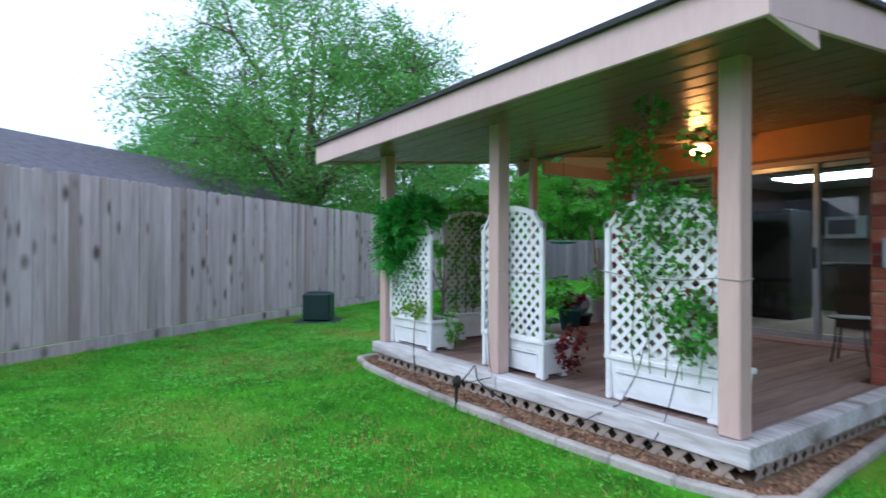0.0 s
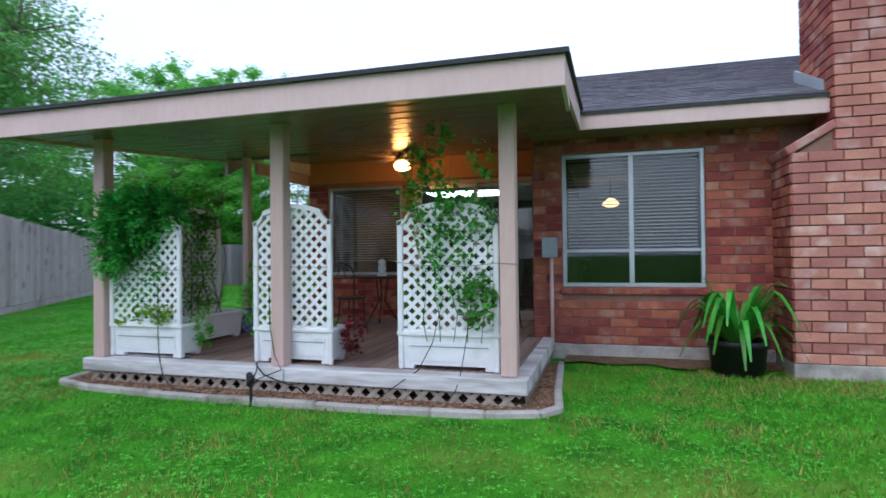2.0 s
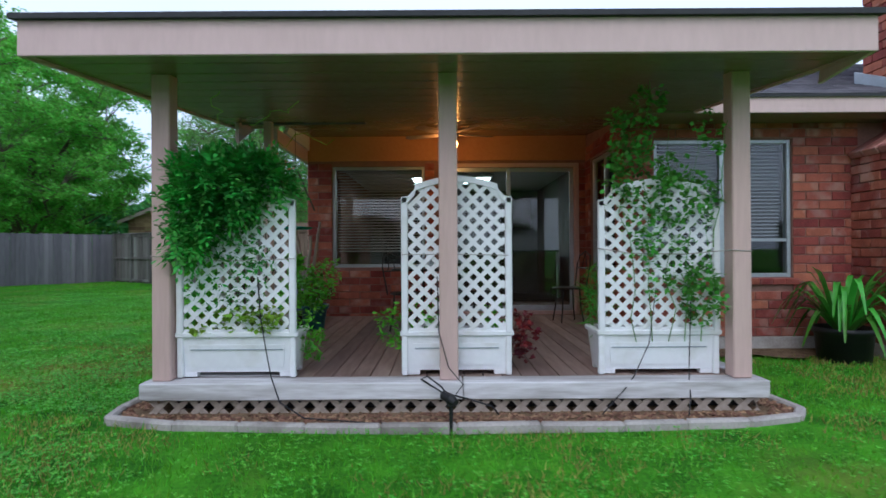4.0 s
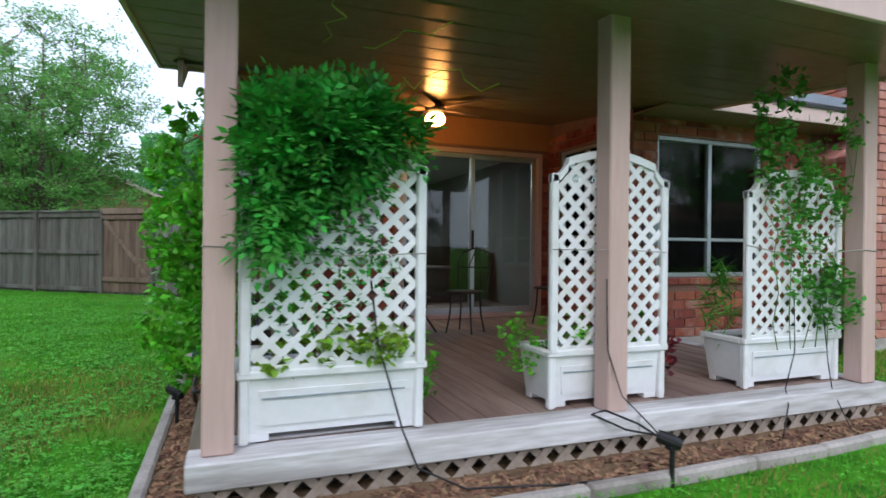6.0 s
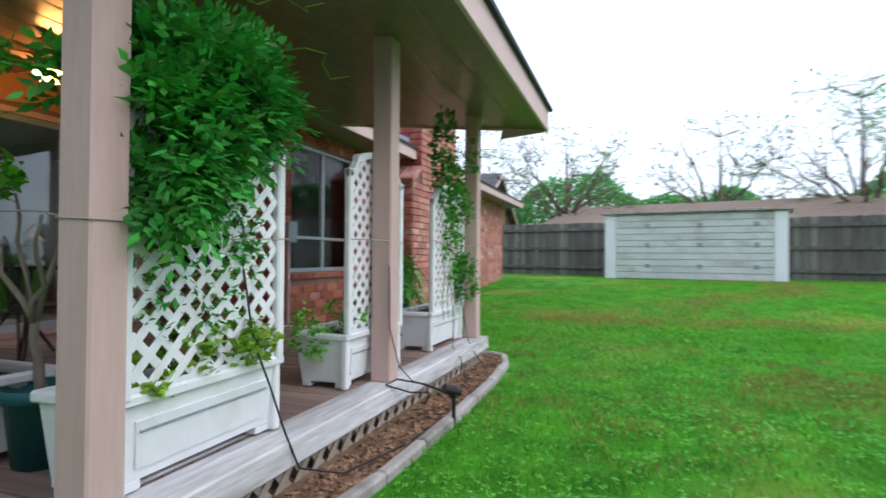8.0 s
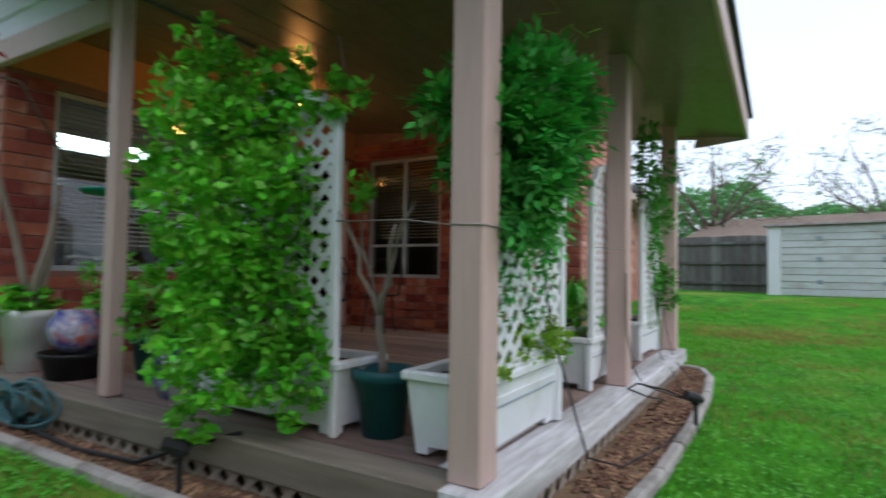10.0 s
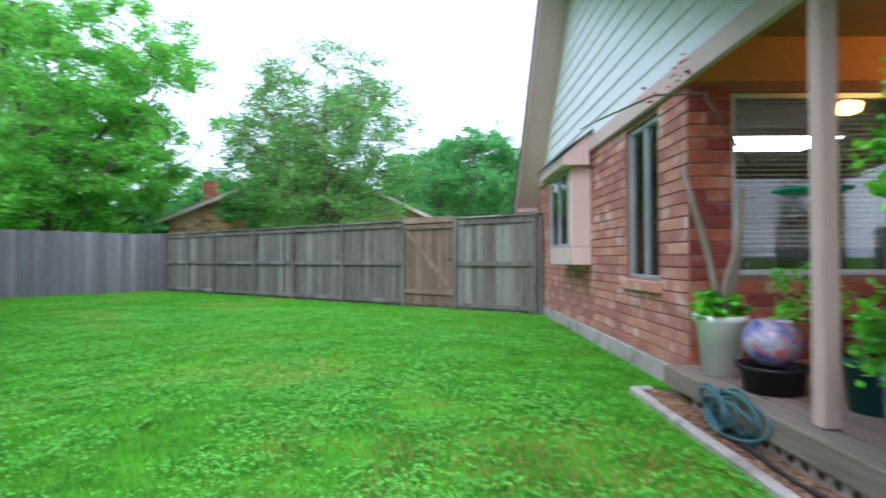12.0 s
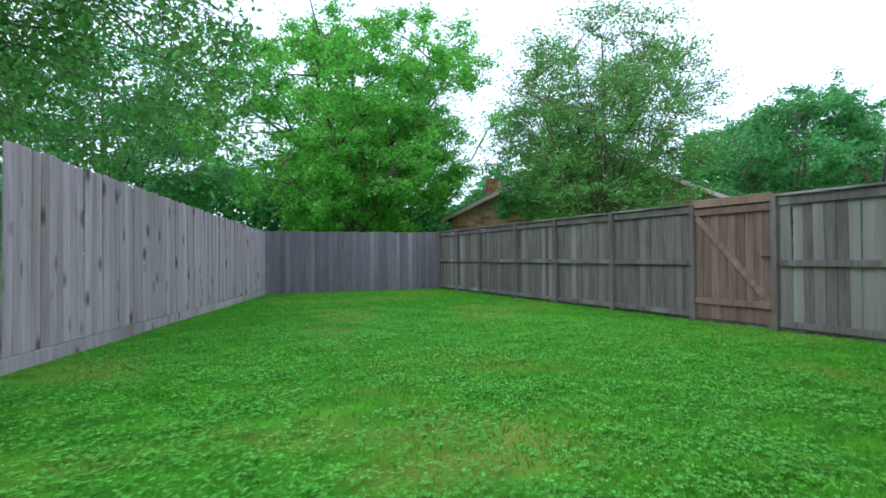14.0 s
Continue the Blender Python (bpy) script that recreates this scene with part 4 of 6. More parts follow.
window_unit("window_1", "large aluminium window with half-lowered blinds", WIN[2] - WIN[0], WIN[3] - WIN[1], pose(WIN[0], WY + 0.03, WIN[1]))
sill = tagged(new("sill_1"), "sloping red brick window sill", "sill", kind="structure")
for k in range(11):
    part("brick", Shape().box(0, 0, 0, 0.15, 0.12, 0.07, 0.006), BRICK, sill, m=pose(WIN[0] - 0.03 + k * 0.152, WY - 0.045, WIN[1] - 0.085, 4, 0, 0))
window_unit("window_2", "porch window with white blinds", BWIN[2] - BWIN[0], BWIN[3] - BWIN[1], pose(BWIN[0], BY + 0.03, BWIN[1]), mid=False, low=0, drop=0.85)
window_unit("window_3", "tall narrow aluminium window in the brick wing", GW1[2] - GW1[0], GW1[3] - GW1[1], pose(GX + 0.03, GW1[2], GW1[1], 0, 0, -90), mid=True, low=0, drop=0.98)
window_unit("window_4", "aluminium porch side window with half-lowered white blinds", RWIN[2] - RWIN[0], RWIN[3] - RWIN[1], pose(4.23, RWIN[2], RWIN[1], 0, 0, -90), drop=0.68)
solid("sill_3", Shape().box(GX - 0.06, GW1[0] - 0.06, GW1[1] - 0.11, GX + 0.02, GW1[2] + 0.06, GW1[1] - 0.002, 0.01), BRICK_PALE, "brick sill under the wing window", "sill")
bay = thing("bay_window", "boxed-out bay window with taupe painted panels", "bay window", kind="structure")
BX = GX - 0.27
part("lower_panel", Shape().box(BX, 7.0, 1.0, GX - 0.013, 8.5, 1.24, 0.008), TAUPE, bay)
part("side_panel", Shape().box(BX + 0.005, 7.005, 1.241, GX - 0.014, 7.06, 2.3, 0.006), TAUPE, bay)
part("side_panel", Shape().box(BX + 0.005, 8.44, 1.241, GX - 0.014, 8.495, 2.3, 0.006), TAUPE, bay)
part("corner_board", Shape().box(BX - 0.004, 7.002, 1.242, BX + 0.02, 7.2, 2.299, 0.006), TAUPE, bay)
part("roof", Shape().prism([(BX - 0.14, 2.3), (GX - 0.062, 2.3), (GX - 0.062, 2.72), (BX - 0.14, 2.42)], 1, 6.88, 8.62), TAUPE, bay, "taupe boxed roof with dark shingles")
part("shingles", Shape().prism([(BX - 0.18, 2.425), (GX - 0.024, 2.745), (GX - 0.024, 2.765), (BX - 0.18, 2.445)], 1, 6.84, 8.66), SHINGLE_EDGE, bay)
bf = part("window_frame", Shape().box(BX, 7.205, 1.241, BX + 0.04, 7.25, 2.299).box(BX, 8.4, 1.241, BX + 0.04, 8.44, 2.299).box(BX, 7.25, 1.241, BX + 0.04, 8.4, 1.29).box(BX, 7.25, 2.25, BX + 0.04, 8.4, 2.299).box(BX, 7.8, 1.29, BX + 0.035, 7.84, 2.25), ALUMINIUM, bay)
pn = part("pane", Shape().box(BX + 0.015, 7.25, 1.29, BX + 0.02, 8.4, 2.25, 0.001), GLASS, bay)
pn.visible_shadow = False
part("blind", Shape().box(BX + 0.06, 7.21, 1.25, BX + 0.07, 8.43, 2.29, 0.001), GREY_METAL, bay)

door = thing("door_1", "bronze framed sliding glass patio door, closed", "sliding door", kind="structure")
dx0, dz0, dx1, dz1 = DOOR
part("door_frame", Shape().box(dx0, BY + 0.0, dz0, dx0 + 0.06, BY + 0.12, dz1).box(dx1 - 0.06, BY, dz0, dx1, BY + 0.12, dz1).box(dx0 + 0.06, BY, dz1 - 0.06, dx1 - 0.06, BY + 0.12, dz1).box(dx0 + 0.06, BY, dz0, dx1 - 0.06, BY + 0.12, dz0 + 0.05), POST_PAINT, door)
for a, b, yy in ((dx0 + 0.061, (dx0 + dx1) / 2 + 0.03, BY + 0.03), ((dx0 + dx1) / 2 - 0.03, dx1 - 0.061, BY + 0.075)):
    fr = part("sash", Shape().box(a, yy, dz0 + 0.051, a + 0.06, yy + 0.035, dz1 - 0.061).box(b - 0.06, yy, dz0 + 0.051, b, yy + 0.035, dz1 - 0.061).box(a + 0.06, yy, dz0 + 0.051, b - 0.06, yy + 0.035, dz0 + 0.13).box(a + 0.06, yy, dz1 - 0.12, b - 0.06, yy + 0.035, dz1 - 0.061), ALUMINIUM, door)
    p = part("pane", Shape().box(a + 0.06, yy + 0.015, dz0 + 0.13, b - 0.06, yy + 0.02, dz1 - 0.12, 0.001), GLASS, fr)
    p.visible_shadow = False
part("handle", Shape().box((dx0 + dx1) / 2 - 0.02, BY + 0.005, 1.15, (dx0 + dx1) / 2 + 0.01, BY + 0.029, 1.4, 0.005), BLACK, door)

# ---- ceiling fan with its lamp ----
FX, FY = 2.2, 3.2
fz = ceil_z(FY)
fan = thing("ceiling_fan", "ceiling fan with wooden blades and a lit globe lamp", "ceiling fan")
part("canopy", Shape().lathe([(0.0, fz), (0.07, fz), (0.065, fz - 0.03), (0.05, fz - 0.04), (0.0, fz - 0.04)], (FX, FY, 0)), IRON, fan, smooth=True)
part("motor", Shape().lathe([(0.0, fz - 0.035), (0.1, fz - 0.04), (0.12, fz - 0.07), (0.11, fz - 0.11), (0.05, fz - 0.125), (0.0, fz - 0.125)], (FX, FY, 0)), IRON, fan, smooth=True)
blade = Shape().prism([(0.1, -0.03), (0.2, -0.06), (0.58, -0.07), (0.62, 0.0), (0.58, 0.07), (0.2, 0.06), (0.1, 0.03)], 2, -0.004, 0.004).mesh("blade", GATE_WOOD)
for k in range(5):
    part("blade", blade, GATE_WOOD, fan, m=pose(FX, FY, fz - 0.08, 8, 0, k * 72 + 15))
globe = part("globe", Shape().lathe([(0.045, fz - 0.125), (0.09, fz - 0.145), (0.115, fz - 0.19), (0.1, fz - 0.24), (0.05, fz - 0.265), (0.0, fz - 0.27)], (FX, FY, 0)), LAMP_GLASS, fan, "glowing warm glass globe", smooth=True)
lamp = thing("pendant_lamp", "small lit warm pendant lamp inside the room", "pendant lamp")
part("shade", Shape().lathe([(0.02, 2.28), (0.09, 2.25), (0.15, 2.18), (0.14, 2.15), (0.06, 2.12), (0.0, 2.115)], (5.15, 6.2, 0)), ROOM_LAMP, lamp, smooth=True)
part("rod", Shape().tube([(5.15, 6.2, 2.28), (5.15, 6.2, 2.62)], 0.01, 6), IRON, lamp)


# ---- planters with trellises ----
def planter(name, label, width, m, height=1.5, seed=1):
    """A tapered plastic trough with feet and a framed lattice with an arched top; stands at z = 0, faces -y."""
    ob = tagged(new(name), label, "planter", group="trellis planters")
    ob.matrix_basis = m
    w, d, h = width, 0.36, 0.335
    k = 0.035
    body = Shape()
    lo = [(k, k), (w - k, k), (w - k, d - k), (k, d - k)]
    hi = [(0.008, 0.008), (w - 0.008, 0.008), (w - 0.008, d - 0.008), (0.008, d - 0.008)]
    inn = [(0.03, 0.03), (w - 0.03, 0.03), (w - 0.03, d - 0.03), (0.03, d - 0.03)]
    verts = [(x, y, 0.035) for x, y in lo] + [(x, y, h - 0.035) for x, y in hi] + [(x, y, h - 0.035) for x, y in inn] + [(x, y, h - 0.1) for x, y in inn]
    faces = [(3, 2, 1, 0)]
    for a in range(3):
        for i in range(4):
            faces.append((a * 4 + i, a * 4 + (i + 1) % 4, a * 4 + 4 + (i + 1) % 4, a * 4 + 4 + i))
    body.add(verts, faces)
    for i in range(4):
        x, y = lo[i]
        sx, sy = (1 if i in (0, 3) else -1), (1 if i in (0, 1) else -1)
        x0, x1 = sorted((x, x + sx * 0.1))
        y0, y1 = sorted((y, y + sy * 0.06))
        body.box(x0, y0, 0.0, x1, y1, 0.036, 0.004)
    part("trough", body, WHITE, ob)
    pan = Shape()
    pan.add([(0.1, 0.022, 0.075), (w - 0.1, 0.022, 0.075), (w - 0.085, 0.006, 0.24), (0.085, 0.006, 0.24), (0.1, 0.05, 0.075), (w - 0.1, 0.05, 0.075), (w - 0.085, 0.05, 0.24), (0.085, 0.05, 0.24)], [(3, 2, 1, 0)[::-1], (0, 1, 5, 4)[::-1], (2, 3, 7, 6)[::-1], (1, 2, 6, 5)[::-1], (0, 4, 7, 3)[::-1]])
    part("front_panel", pan, WHITE, ob)
    part("panel_line", Shape().box(0.1, 0.002, 0.2, w - 0.1, 0.012, 0.208, 0.002), GREY_METAL, ob)
    rim = Shape().box(-0.012, -0.012, h - 0.04, w + 0.012, 0.032, h, 0.008).box(-0.012, d - 0.032, h - 0.04, w + 0.012, d + 0.012, h, 0.008)
    rim.box(-0.012, 0.033, h - 0.04, 0.032, d - 0.033, h, 0.008).box(w - 0.032, 0.033, h - 0.04, w + 0.012, d - 0.033, h, 0.008)
    part("rim", rim, WHITE, ob)
    part("soil", Shape().box(0.031, 0.033, h - 0.1, w - 0.031, d - 0.033, h - 0.04, 0.01), SOIL, ob)
    for x in (0.0, w - 0.05):
        part("stile", Shape().box(x, -0.016, h - 0.02, x + 0.05, 0.024, height - 0.16, 0.008), WHITE, ob)
        part("stile", Shape().box(x, -0.002, 0.0, x + 0.045, 0.04, h - 0.02, 0.008), WHITE, ob)
    arch = Shape()
    zs = height - 0.165
    pts = [(0.0, zs), (0.055, zs + 0.012), (0.1, zs + 0.06), (0.11, zs + 0.1)] + [(0.11 + (w - 0.22) * i / 10, zs + 0.1 + 0.062 * math.sin(math.pi * i / 10)) for i in range(1, 10)]
    pts += [(w - 0.11, zs + 0.1), (w - 0.1, zs + 0.06), (w - 0.055, zs + 0.012), (w, zs)]
    outline = pts + [(x, z - 0.045) for x, z in reversed(pts)]
    arch.prism(outline, 1, -0.016, 0.024)
    part("arch", arch, WHITE, ob, "arched top rail")
    part("lattice", lattice(w - 0.1, zs + 0.14 - h, 0.106, 0.034, 0.006, lambda x: (zs - 0.01 if x < 0.06 or x > w - 0.16 else zs + 0.08 + 0.06 * math.sin(math.pi * (x - 0.06) / (w - 0.22))) - h), WHITE, ob, "white diamond lattice", m=pose(0.05, 0.0, h - 0.01))
    side = Shape().box(0.05, 0.002, h - 0.012, w - 0.05, 0.014, h + 0.02, 0.002)
    part("bottom_rail", side, WHITE, ob)
    return ob


planter("planter_box", "white plastic planter with arched lattice under a jasmine vine", 0.88, pose(0.15, 0.065, FLOOR + 0.012), 1.47)
planter("planter_box", "white plastic planter with a clean arched lattice", 0.83, pose(1.80, 0.145, FLOOR + 0.001), 1.5)
planter("planter_box", "white plastic planter with arched lattice and trailing vine", 0.91, pose(3.275, 0.05 + 0.09, FLOOR + 0.001), 1.47)
planter("planter_box", "white plastic planter with arched lattice hidden by a vine", 0.95, pose(0.17, 1.75, FLOOR + 0.001, 0, 0, -90), 1.62)


# ---- foliage ----
def foliage(name, label, blobs, n, length, width, mat, category, seed, droop=0.3, stems=(), stem_mat=None, stem_r=0.006, up=0.6):
    """Leaves scattered through ellipsoids (centre, radii, share), thicker near their skin, and stems."""
    r = np.random.default_rng(seed)
    pts = []
    total = sum(b[2] for b in blobs)
    for c, rad, share in blobs:
        k = int(n * share / total)
        d = r.normal(size=(k, 3))
        d /= np.linalg.norm(d, axis=1)[:, None]
        d *= (r.uniform(0.15, 1.0, k) ** 0.45)[:, None]
        clump = r.normal(size=(max(3, k // 14), 3))
        clump /= np.linalg.norm(clump, axis=1)[:, None]
        clump *= (r.uniform(0.3, 1.05, len(clump)) ** 0.5)[:, None]
        pick = clump[r.integers(0, len(clump), k)] + r.normal(size=(k, 3)) * 0.13
        d = np.where((r.uniform(size=k) < 0.78)[:, None], pick, d)
        pts.append(np.array(c) + d * np.array(rad))
    pts = np.concatenate(pts)
    ob = thing(name, label, category)
    part("leaves", leaf_mesh("leaves", pts, length, width, mat, r, droop, up), mat, ob)
    if stems:
        for line in stems:
            part("stem", Shape().tube(line, [stem_r * (1 - 0.6 * i / len(line)) for i in range(len(line))], 6), stem_mat or BARK, ob, smooth=True)
    return ob


def wander(a, b, n, amp, seed):
    r = random.Random(seed)
    return [tuple(a[i] + (b[i] - a[i]) * k / n + (r.uniform(-amp, amp) if 0 < k < n else 0) for i in range(3)) for k in range(n + 1)]


JASMINE = [((0.46, 0.05, 1.72), (0.34, 0.21, 0.19), 10), ((0.30, 0.03, 1.50), (0.2, 0.17, 0.22), 6), ((0.55, 0.05, 1.58), (0.25, 0.14, 0.12), 2), ((0.74, 0.1, 1.8), (0.17, 0.18, 0.12), 3), ((0.14, 0.1, 1.64), (0.11, 0.18, 0.18), 2), ((0.5, 0.2, 1.82), (0.32, 0.22, 0.08), 2), ((0.08, 0.02, 1.5), (0.08, 0.1, 0.1), 0.6), ((0.9, 0.06, 1.72), (0.08, 0.1, 0.1), 0.5), ((0.25, -0.08, 1.3), (0.1, 0.08, 0.12), 0.7), ((0.66, 0.0, 1.88), (0.1, 0.1, 0.06), 0.4)]
jasmine = thing("jasmine_vine", "dark green feathery jasmine vine heaped over the lattice", "vine")
rj = np.random.default_rng(11)
po, do = [], []
for c, rad, share in JASMINE:
    k = int(84 * share)
    d = rj.normal(size=(k, 3))
    d /= np.linalg.norm(d, axis=1)[:, None]
    po.append(np.array(c) + d * np.array(rad) * (rj.uniform(0.25, 1.12, k) ** 0.6)[:, None])
    do.append(d)
po, do = np.concatenate(po), np.concatenate(do)
clear = ~((po[:, 0] < 0.2) & (po[:, 1] < 0.17))
po, do = po[clear] - np.array([0, 0, 0.03]), do[clear]
part("leaves", spray_mesh("leaves", po, do, LEAF_DARK, rj, length=0.12, leaf=0.058, width=0.028), LEAF_DARK, jasmine)
for i in range(5):
    part("stem", Shape().tube(wander((0.5 + i * 0.06, 0.2, 0.5), (0.3 + i * 0.15, 0.1, 1.8), 7, 0.05, i), 0.005, 6), BARK, jasmine)
for i, (a, b) in enumerate((((0.9, 0.05, 2.0), (1.35, -0.1, 1.98)), ((0.7, 0.05, 2.12), (1.1, -0.1, 2.25)), ((0.5, 0.0, 2.1), (0.6, -0.25, 2.28)))):
    part("tendril", Shape().tube(wander(a, b, 7, 0.05, 40 + i), 0.0025, 5), LEAF_LIME, jasmine)
foliage("jasmine_leaves_low", "thin jasmine shoots climbing the lattice", [((0.52, 0.05, 1.05), (0.36, 0.05, 0.34), 1), ((0.4, 0.03, 1.25), (0.26, 0.06, 0.16), 0.6)], 720, 0.045, 0.022, LEAF_DARK, "vine", 12, 0.4)
foliage("geranium", "lime green geranium in the planter", [((0.74, 0.11, 0.69), (0.22, 0.13, 0.13), 2), ((0.5, 0.1, 0.68), (0.12, 0.11, 0.1), 1), ((0.32, 0.12, 0.64), (0.14, 0.1, 0.09), 0.8)], 620, 0.048, 0.046, LEAF_LIME, "plant", 13, 0.0)
foliage("potted_fern", "green fern spilling over the planter end", [((1.08, 0.32, 0.55), (0.12, 0.12, 0.2), 1)], 260, 0.06, 0.02, LEAF_VINE, "plant", 14, 0.6)
foliage("leafy_plant", "small green plant in the middle planter", [((2.0, 0.26, 0.68), (0.22, 0.12, 0.13), 1), ((2.5, 0.26, 0.68), (0.14, 0.12, 0.12), 0.7), ((1.72, 0.36, 0.6), (0.14, 0.14, 0.16), 1)], 620, 0.045, 0.026, LEAF_VINE, "plant", 15, 0.2)
foliage("trailing_vine", "large-leaved green vine climbing to the ceiling", [((3.62, 0.1, 1.72), (0.3, 0.14, 0.26), 4), ((3.9, 0.1, 1.55), (0.28, 0.12, 0.22), 3), ((3.5, 0.12, 2.0), (0.16, 0.14, 0.25), 2), ((4.08, 0.06, 2.05), (0.14, 0.12, 0.18), 0.7), ((3.7, 0.09, 1.2), (0.3, 0.05, 0.35), 2.0), ((4.02, 0.06, 0.86), (0.16, 0.12, 0.24), 3.5), ((3.65, 0.15, 2.3), (0.12, 0.12, 0.2), 1)], 2300, 0.05, 0.038, LEAF_TRAIL, "vine", 16, 0.35,
        [wander((3.55 + i * 0.12, 0.12, 0.5), (3.4 + i * 0.2, 0.1, 2.1), 8, 0.05, 60 + i) for i in range(5)] + [wander((3.65, 0.12, 1.9), (3.68, 0.16, 2.46), 4, 0.03, 70), wander((4.1, 0.06, 1.2), (4.23, 0.05, 2.2), 6, 0.04, 71)], LEAF_TRAIL, 0.0035)
foliage("grassy_plant", "tall grassy plant behind the trellis planter", [((3.35, 0.4, 0.8), (0.1, 0.1, 0.3), 1)], 160, 0.3, 0.012, LEAF_STRAP, "plant", 17, -0.6)
foliage("climbing_vine", "dense bright green vine covering the side trellis", [((0.06, 1.3, 1.25), (0.2, 0.44, 0.44), 8), ((0.05, 1.28, 0.78), (0.22, 0.42, 0.26), 5.5), ((0.08, 1.36, 1.7), (0.17, 0.4, 0.22), 5), ((0.12, 1.15, 1.92), (0.13, 0.16, 0.14), 1.2), ((0.1, 1.6, 1.96), (0.14, 0.18, 0.16), 1.3), ((0.06, 0.95, 0.55), (0.18, 0.18, 0.22), 1.8), ((0.18, 0.84, 1.76), (0.12, 0.16, 0.12), 0.9), ((-0.1, 1.2, 0.5), (0.18, 0.2, 0.14), 1.0), ((-0.15, 1.5, 1.0), (0.14, 0.18, 0.18), 1.1), ((-0.14, 1.72, 1.45), (0.14, 0.18, 0.16), 1.0), ((0.0, 1.86, 0.75), (0.16, 0.16, 0.22), 1.0), ((-0.1, 0.96, 1.4), (0.12, 0.16, 0.16), 0.9), ((-0.04, 1.42, 2.06), (0.1, 0.12, 0.12), 0.4), ((0.22, 0.74, 1.35), (0.08, 0.08, 0.12), 0.3), ((-0.15, 1.1, 1.1), (0.12, 0.14, 0.12), 0.8), ((-0.14, 1.4, 0.3), (0.1, 0.16, 0.08), 0.5), ((-0.28, 1.25, 1.2), (0.13, 0.25, 0.33), 2.0), ((-0.27, 1.35, 1.68), (0.13, 0.2, 0.2), 1.2), ((-0.26, 1.2, 0.7), (0.14, 0.22, 0.24), 1.4), ((-0.2, 1.3, 1.98), (0.1, 0.12, 0.1), 0.5)], 8600, 0.064, 0.037, LEAF_VINE, "vine", 18, 0.3,
        [wander((0.3, 0.95 + i * 0.13, 0.5), (0.25, 0.9 + i * 0.16, 2.1), 7, 0.06, 80 + i) for i in range(6)], BARK, 0.008, up=1.6)
foliage("red_shrub", "dark red leafed plant beside the planter", [((2.76, 0.35, 0.5), (0.13, 0.13, 0.2), 1)], 190, 0.06, 0.04, LEAF_RED, "plant", 19, 0.1)
foliage("back_foliage", "green potted foliage along the porch side", [((0.62, 2.4, 0.75), (0.2, 0.25, 0.25), 2), ((0.55, 3.3, 0.85), (0.22, 0.2, 0.25), 1.5), ((0.5, 2.02, 0.72), (0.2, 0.2, 0.26), 2), ((0.45, 2.15, 1.05), (0.12, 0.14, 0.2), 1)], 1300, 0.075, 0.034, LEAF_VINE, "plant", 20, 0.2)


# ---- pots and other things on the deck ----
def pot(name, label, at, profile, mat, category="pot", soil=None, sides=28):
    ob = thing(name, label, category, at)
    part("body", Shape().lathe(profile, sides=sides), mat, ob, smooth=True)
    if soil:
        part("soil", Shape().lathe([(soil[0], soil[1]), (soil[0] * 0.5, soil[1] + 0.012), (0.0, soil[1] + 0.016)], sides=sides), SOIL, ob, smooth=True)
    return ob


def pot_profile(r0, r1, h, lip=0.02, t=0.012):
    return [(0.0, 0.0), (r0, 0.0), (r1 * 0.96, h * 0.82), (r1 * 0.96 + lip, h * 0.83), (r1 + lip, h), (r1 + lip - t, h), (r1 - t, h * 0.8), (r1 - t * 2, h * 0.7)]


pot("plastic_pot", "dark teal plastic pot with a bare little tree", (0.36, 0.68, FLOOR), pot_profile(0.095, 0.13, 0.3), TEAL, soil=(0.11, 0.24))
tree_small = thing("potted_tree", "bare branched potted tree with pale bark", "tree", (0.36, 0.68, FLOOR))
part("trunk", Shape().tube(wander((0, 0, 0.26), (-0.02, 0.02, 0.55), 4, 0.008, 3), [0.022, 0.02, 0.018, 0.017, 0.016]), BARK_PALE, tree_small, smooth=True)
for i, (bx, by, bz) in enumerate(((-0.22, 0.1, 1.0), (0.14, -0.06, 1.2), (0.02, 0.2, 1.05), (-0.1, -0.12, 0.95))):
    part("limb", Shape().tube(wander((-0.02, 0.02, 0.53), (bx, by, bz), 5, 0.025, 10 + i), [0.013, 0.012, 0.01, 0.009, 0.008, 0.006]), BARK_PALE, tree_small, smooth=True)
pot("white_pot", "white fluted plastic pot on the deck", (0.2, 3.72, FLOOR), [(0, 0), (0.12, 0), (0.13, 0.08), (0.134, 0.08), (0.145, 0.24), (0.152, 0.24), (0.16, 0.37), (0.18, 0.38), (0.185, 0.43), (0.165, 0.43), (0.15, 0.36)], WHITE, soil=(0.15, 0.37))
pot("ceramic_pot", "round painted ceramic pot with flower pattern", (0.27, 3.2, FLOOR + 0.17), [(0, 0), (0.09, 0.0), (0.15, 0.06), (0.176, 0.14), (0.16, 0.21), (0.12, 0.26), (0.125, 0.275), (0.105, 0.275), (0.1, 0.23)], CERAMIC, soil=(0.1, 0.23))
pot("black_stand", "black round plastic stand under the ceramic pot", (0.27, 3.2, FLOOR), pot_profile(0.17, 0.2, 0.17), BLACK, "pot stand")
pot("blue_pot", "light blue plastic pot with a red plant", (0.55, 2.72, FLOOR), pot_profile(0.12, 0.16, 0.3), TEAL, soil=(0.14, 0.24))
